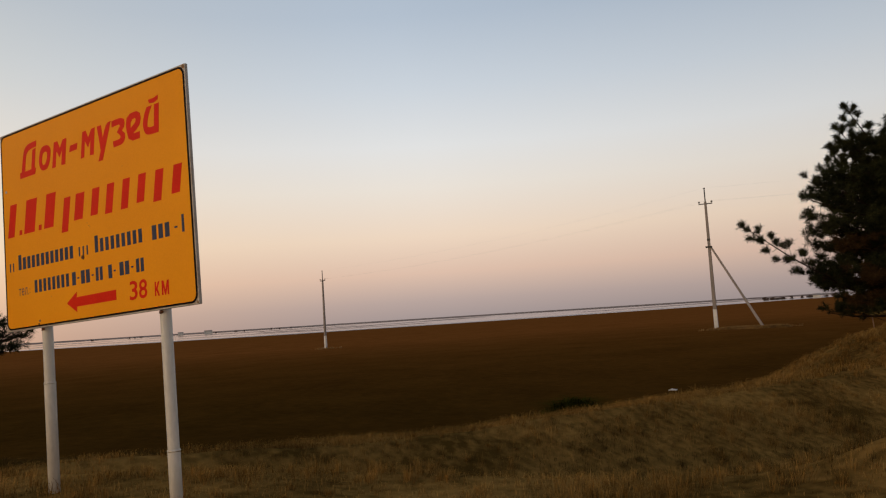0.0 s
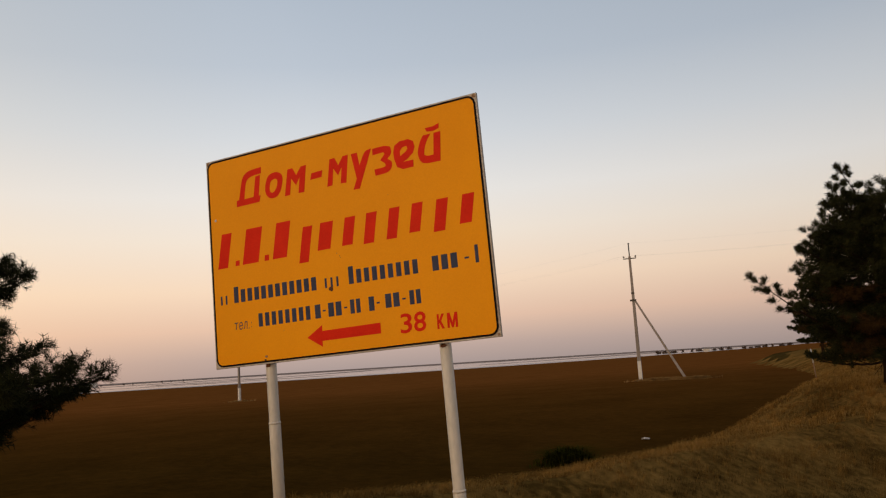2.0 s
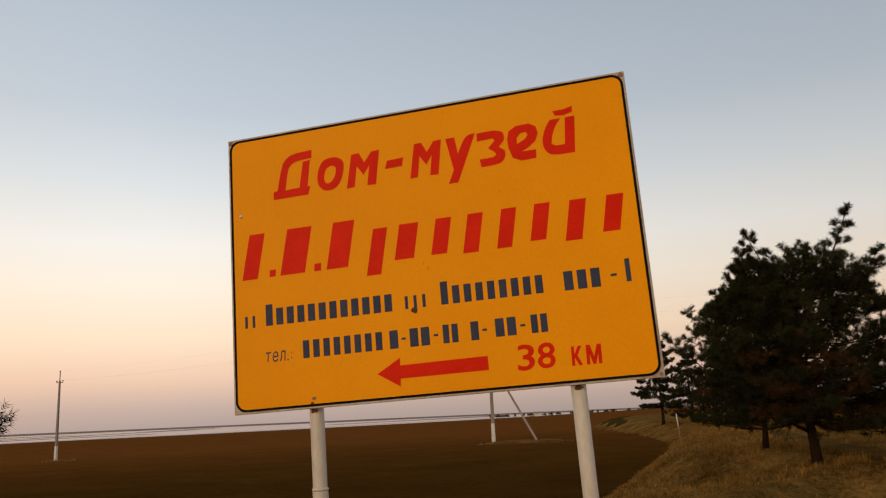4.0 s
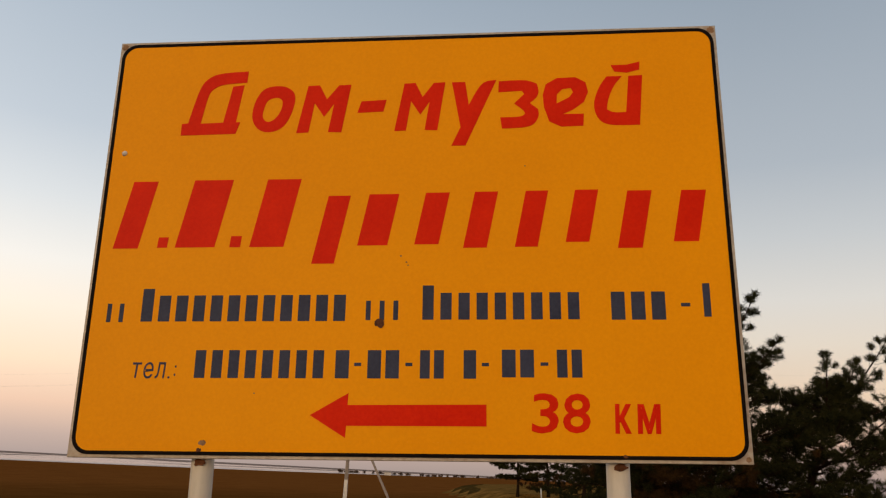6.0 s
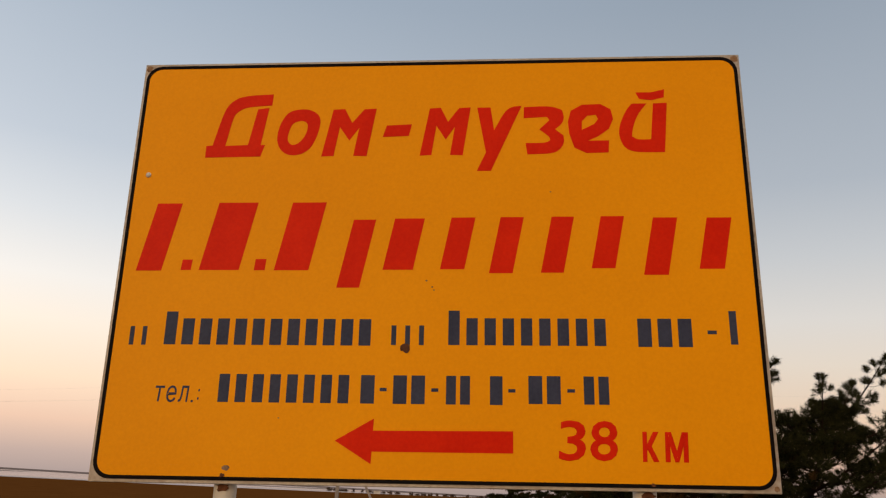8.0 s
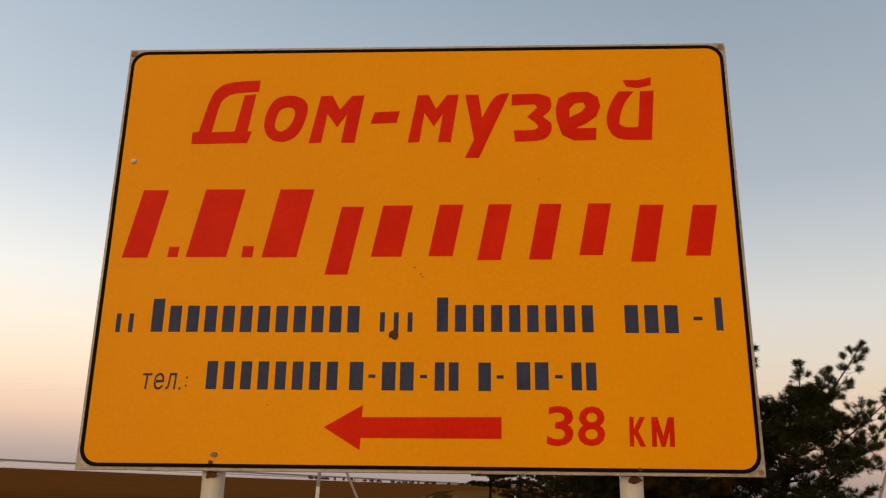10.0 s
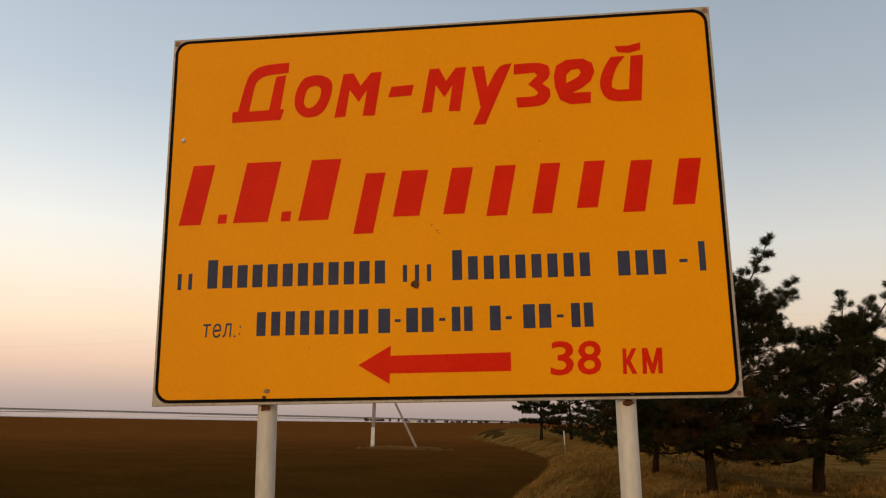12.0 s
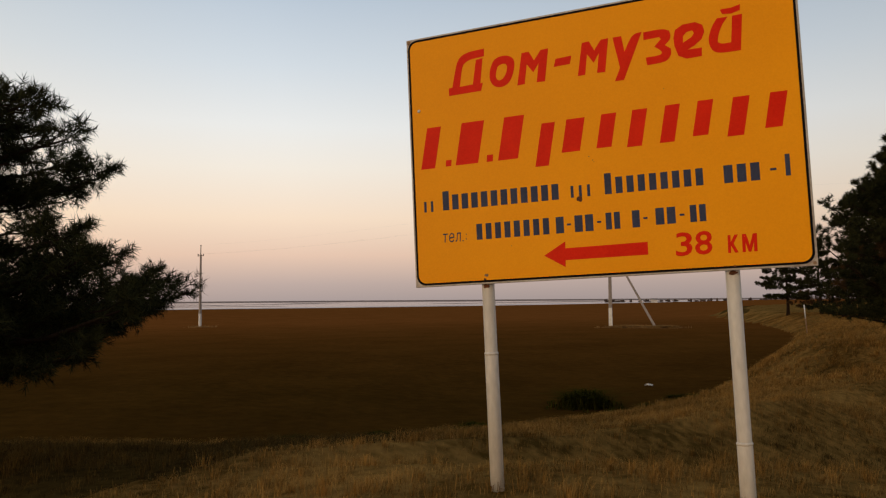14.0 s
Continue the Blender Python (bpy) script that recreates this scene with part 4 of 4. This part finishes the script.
def tussocks(name, count, x0, x1, y0, y1, seed, per, tall, width, darker=False):
    """Tussocks of fine arching grass: blades spring from each heart and bend outward."""
    rng = np.random.RandomState(seed)
    x, y = rng.uniform(x0, x1, count), rng.uniform(y0, y1, count)
    d = edge_distance(x, y) + 0.3 * waves(x, y, 1.3, 9)
    lush = np.clip(0.55 + 1.3 * waves(x, y, 2.6, 23), 0.1, 1.1)
    keep = (d > 0.1) & ~in_pit(x, y) & ~on_track(x, y) & ((dull(x, y) > 0) == darker) & (rng.uniform(0, 1, count) < lush + 0.25)
    x, y, lush = x[keep], y[keep], lush[keep]
    n = len(x)
    size = np.repeat(rng.uniform(0.6, 1.3, n) * (0.6 + 0.5 * lush), per)[:, None]
    a = rng.uniform(0, 2 * np.pi, n * per)
    out = np.stack([np.cos(a), np.sin(a)], -1)
    far = np.abs(rng.normal(size=(n * per, 1))) * 0.09 * size
    xy = np.repeat(np.stack([x, y], -1), per, 0) + out * far
    root = np.concatenate([xy, land(xy[:, 0], xy[:, 1])[:, None]], 1)
    h = tall * size * rng.uniform(0.5, 1.1, (n * per, 1))
    bend = rng.uniform(0.25, 1.1, (n * per, 1)) * (0.5 + 3.0 * far)
    turn = np.concatenate([out + rng.normal(size=out.shape) * 0.5 + (0.25, 0.1), np.zeros((n * per, 1))], 1)
    up = np.array([0, 0, 1.0])
    mid = root + up * h * 0.7 + turn * h * bend * 0.45
    tip = root + up * h * (1.0 - 0.30 * bend) + turn * h * bend * 1.25
    side = np.stack([-np.sin(a), np.cos(a), np.zeros(n * per)], -1) * width
    verts = np.stack([root - side - up * 0.02, root + side - up * 0.02, mid + side * 0.8, mid - side * 0.8, tip], 1).reshape(-1, 3)
    i = np.arange(n * per)[:, None] * 5
    quads, tris = np.concatenate([i, i + 1, i + 2, i + 3], 1), np.concatenate([i + 3, i + 2, i + 4], 1)
    me = bpy.data.meshes.new(name)
    k = n * per
    me.vertices.add(k * 5)
    me.vertices.foreach_set("co", verts.astype(np.float32).reshape(-1))
    me.loops.add(k * 7)
    me.loops.foreach_set("vertex_index", np.concatenate([quads, tris], 1).astype(np.int32).reshape(-1))
    me.polygons.add(k * 2)
    me.polygons.foreach_set("loop_start", np.stack([np.arange(k) * 7, np.arange(k) * 7 + 4], 1).astype(np.int32).reshape(-1))
    me.materials.append(M_DULL if darker else M_GRASS)
    me.update(calc_edges=True)
    return tagged(new(name, me), "dull brownish grass tussocks beside the broad pine" if darker else "feathery dry grass tussocks on the roadside verge", "grass", kind="stuff")


verge_grass("verge_grass", 42000, -12, 9, 1.0, 17, 0.070, 5, 6, 0.0021)
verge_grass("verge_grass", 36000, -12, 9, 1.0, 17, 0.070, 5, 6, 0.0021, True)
verge_grass("verge_grass", 20000, -4, 11, 17, 80, 0.13, 6, 6, 0.006)
tussocks("grass_tussock", 5200, -11, 9, 1.2, 17, 7, 48, 0.135, 0.0016)
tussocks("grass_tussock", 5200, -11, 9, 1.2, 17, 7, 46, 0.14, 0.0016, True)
tussocks("grass_tussock", 2800, -2, 11, 17, 52, 8, 36, 0.20, 0.0036)


def straw_patch(x, y, rx, ry, count, seed):
    rng = np.random.RandomState(seed)
    p = rng.normal(size=(count, 2)) * (rx, ry) + (x, y)
    spots = np.stack([p[:, 0], p[:, 1], land(p[:, 0], p[:, 1])], -1)
    ob = new("straw_patch", blade_mesh("straw_patch", spots, M_STRAW, rng, rng.uniform(0.12, 0.4, count), 1.4, 7, 0.010))
    return tagged(ob, "patch of uncut pale straw round the pole foot", "grass", kind="stuff")


straw_patch(-10.6, 67.5, 0.95, 0.45, 1000, 3)
straw_patch(-8.1, 67.3, 0.6, 0.5, 1000, 5)
straw_patch(-65.4, 79.2, 0.9, 0.6, 160, 4)


def weed_clump(x, y, size, label, seed, material=M_WEED):
    rng = np.random.RandomState(seed)
    n = 130
    p = rng.normal(size=(n, 3)) * (size * 0.5, size * 0.45, 0)
    p[:, 2] = 0
    ob = new("weed", blade_mesh("weed", p, material, rng, size * np.exp(-(p ** 2).sum(1) / (1.1 * size * size)), 1.5, 9, 0.007 + 0.006 * size))
    ob.location = (x, y, ground_z(x, y))
    return tagged(ob, label, "weed", "weeds at the field edge")


weed_clump(-3.95, 21.0, 0.85, "dark green bushy weed at the edge of the ploughed field", 1)
rng_weed = random.Random(8)
for k in range(8):
    i = rng_weed.randrange(4, 9)
    u = rng_weed.random()
    wx, wy = EDGE[i] * (1 - u) + EDGE[i + 1] * u
    weed_clump(float(wx) + rng_weed.uniform(-0.5, 0.3), float(wy) + rng_weed.uniform(-0.3, 0.5), rng_weed.uniform(0.15, 0.3), "low grey-green weed at the edge of the ploughed field", 20 + k)


def litter_scrap(x, y):
    """A crumpled scrap of white film lying on the soil."""
    r = random.Random(5)
    bm = bmesh.new()
    bmesh.ops.create_grid(bm, x_segments=7, y_segments=5, size=0.5)
    for v in bm.verts:
        v.co = Vector((v.co.x * 0.26 + r.uniform(-.012, .012), v.co.y * 0.17 + r.uniform(-.012, .012), 0.03 + 0.09 * r.random() * (1 - abs(v.co.x))))
    ob = part("litter_scrap", bm, M_LIME)
    ob.location = (x, y, ground_z(x, y))
    return tagged(ob, "crumpled scrap of white film lying on the dark soil", "litter")


litter_scrap(-3.2, 27.2)


# ---- the far side ----
def far_trees(name, a0, a1, dist, count, tall, seed):
    """A broken row of small far trees between two bearings, degrees left of straight ahead."""
    rng, r = np.random.RandomState(seed), random.Random(seed)
    shoots = []
    for k in range(count):
        a = radians(r.uniform(a0, a1))
        dd = dist * r.uniform(0.95, 1.08)
        cx, cy = -dd * math.sin(a), dd * math.cos(a)
        h, w = tall * r.uniform(0.45, 1.1), tall * r.uniform(0.4, 1.3)
        for j in range(40):
            shoots.append((Vector((cx + r.gauss(0, w * 0.4), cy + r.gauss(0, w * 0.4), max(ground_z(cx, cy), -1.95) + h * r.random() ** 1.3)), Vector((r.gauss(0, .5), r.gauss(0, .5), 1)).normalized()))
    ob = new(name, needle_mesh(name, shoots, M_HAZY, rng, length=0.7, width=0.22, count=8, reach=0.8))
    return tagged(ob, "row of small dark trees far off beyond the lake", "trees", kind="stuff")


far_trees("distant_trees", 1.0, 12.0, 760, 48, 1.9, 3)
far_trees("distant_trees", 44.0, 58.0, 1330, 12, 1.8, 4)
far_trees("distant_trees", -16.0, 1.0, 800, 60, 2.0, 5)


def far_shed(angle, dist, w, h):
    a = radians(angle)
    x, y = -dist * math.sin(a), dist * math.cos(a)
    z = max(ground_z(x, y), -1.95) - 0.1
    s = thing("farm_shed", pose(x, y, z, 0, 0, angle), "small pale farm shed far off near the lake", "shed", "far farm sheds")
    part("wall", box_bm(-w / 2, w / 2, -2, 2, 0, h), M_SHED, s)
    bm = bmesh.new()
    v = [bm.verts.new(p) for p in ((-w / 2 - .3, -2.3, h), (w / 2 + .3, -2.3, h), (w / 2 + .3, 2.3, h), (-w / 2 - .3, 2.3, h), (-w / 2 - .3, 0, h + 1.2), (w / 2 + .3, 0, h + 1.2))]
    for f in ((0, 1, 5, 4), (2, 3, 4, 5), (1, 2, 5), (3, 0, 4), (3, 2, 1, 0)):
        bm.faces.new([v[k] for k in f])
    part("roof", bm, M_CONCRETE, s)
    return s


far_shed(8.2, 600, 4.5, 2.2)
far_shed(49.7, 1330, 12, 4)
far_shed(51.5, 1345, 8, 3.5)
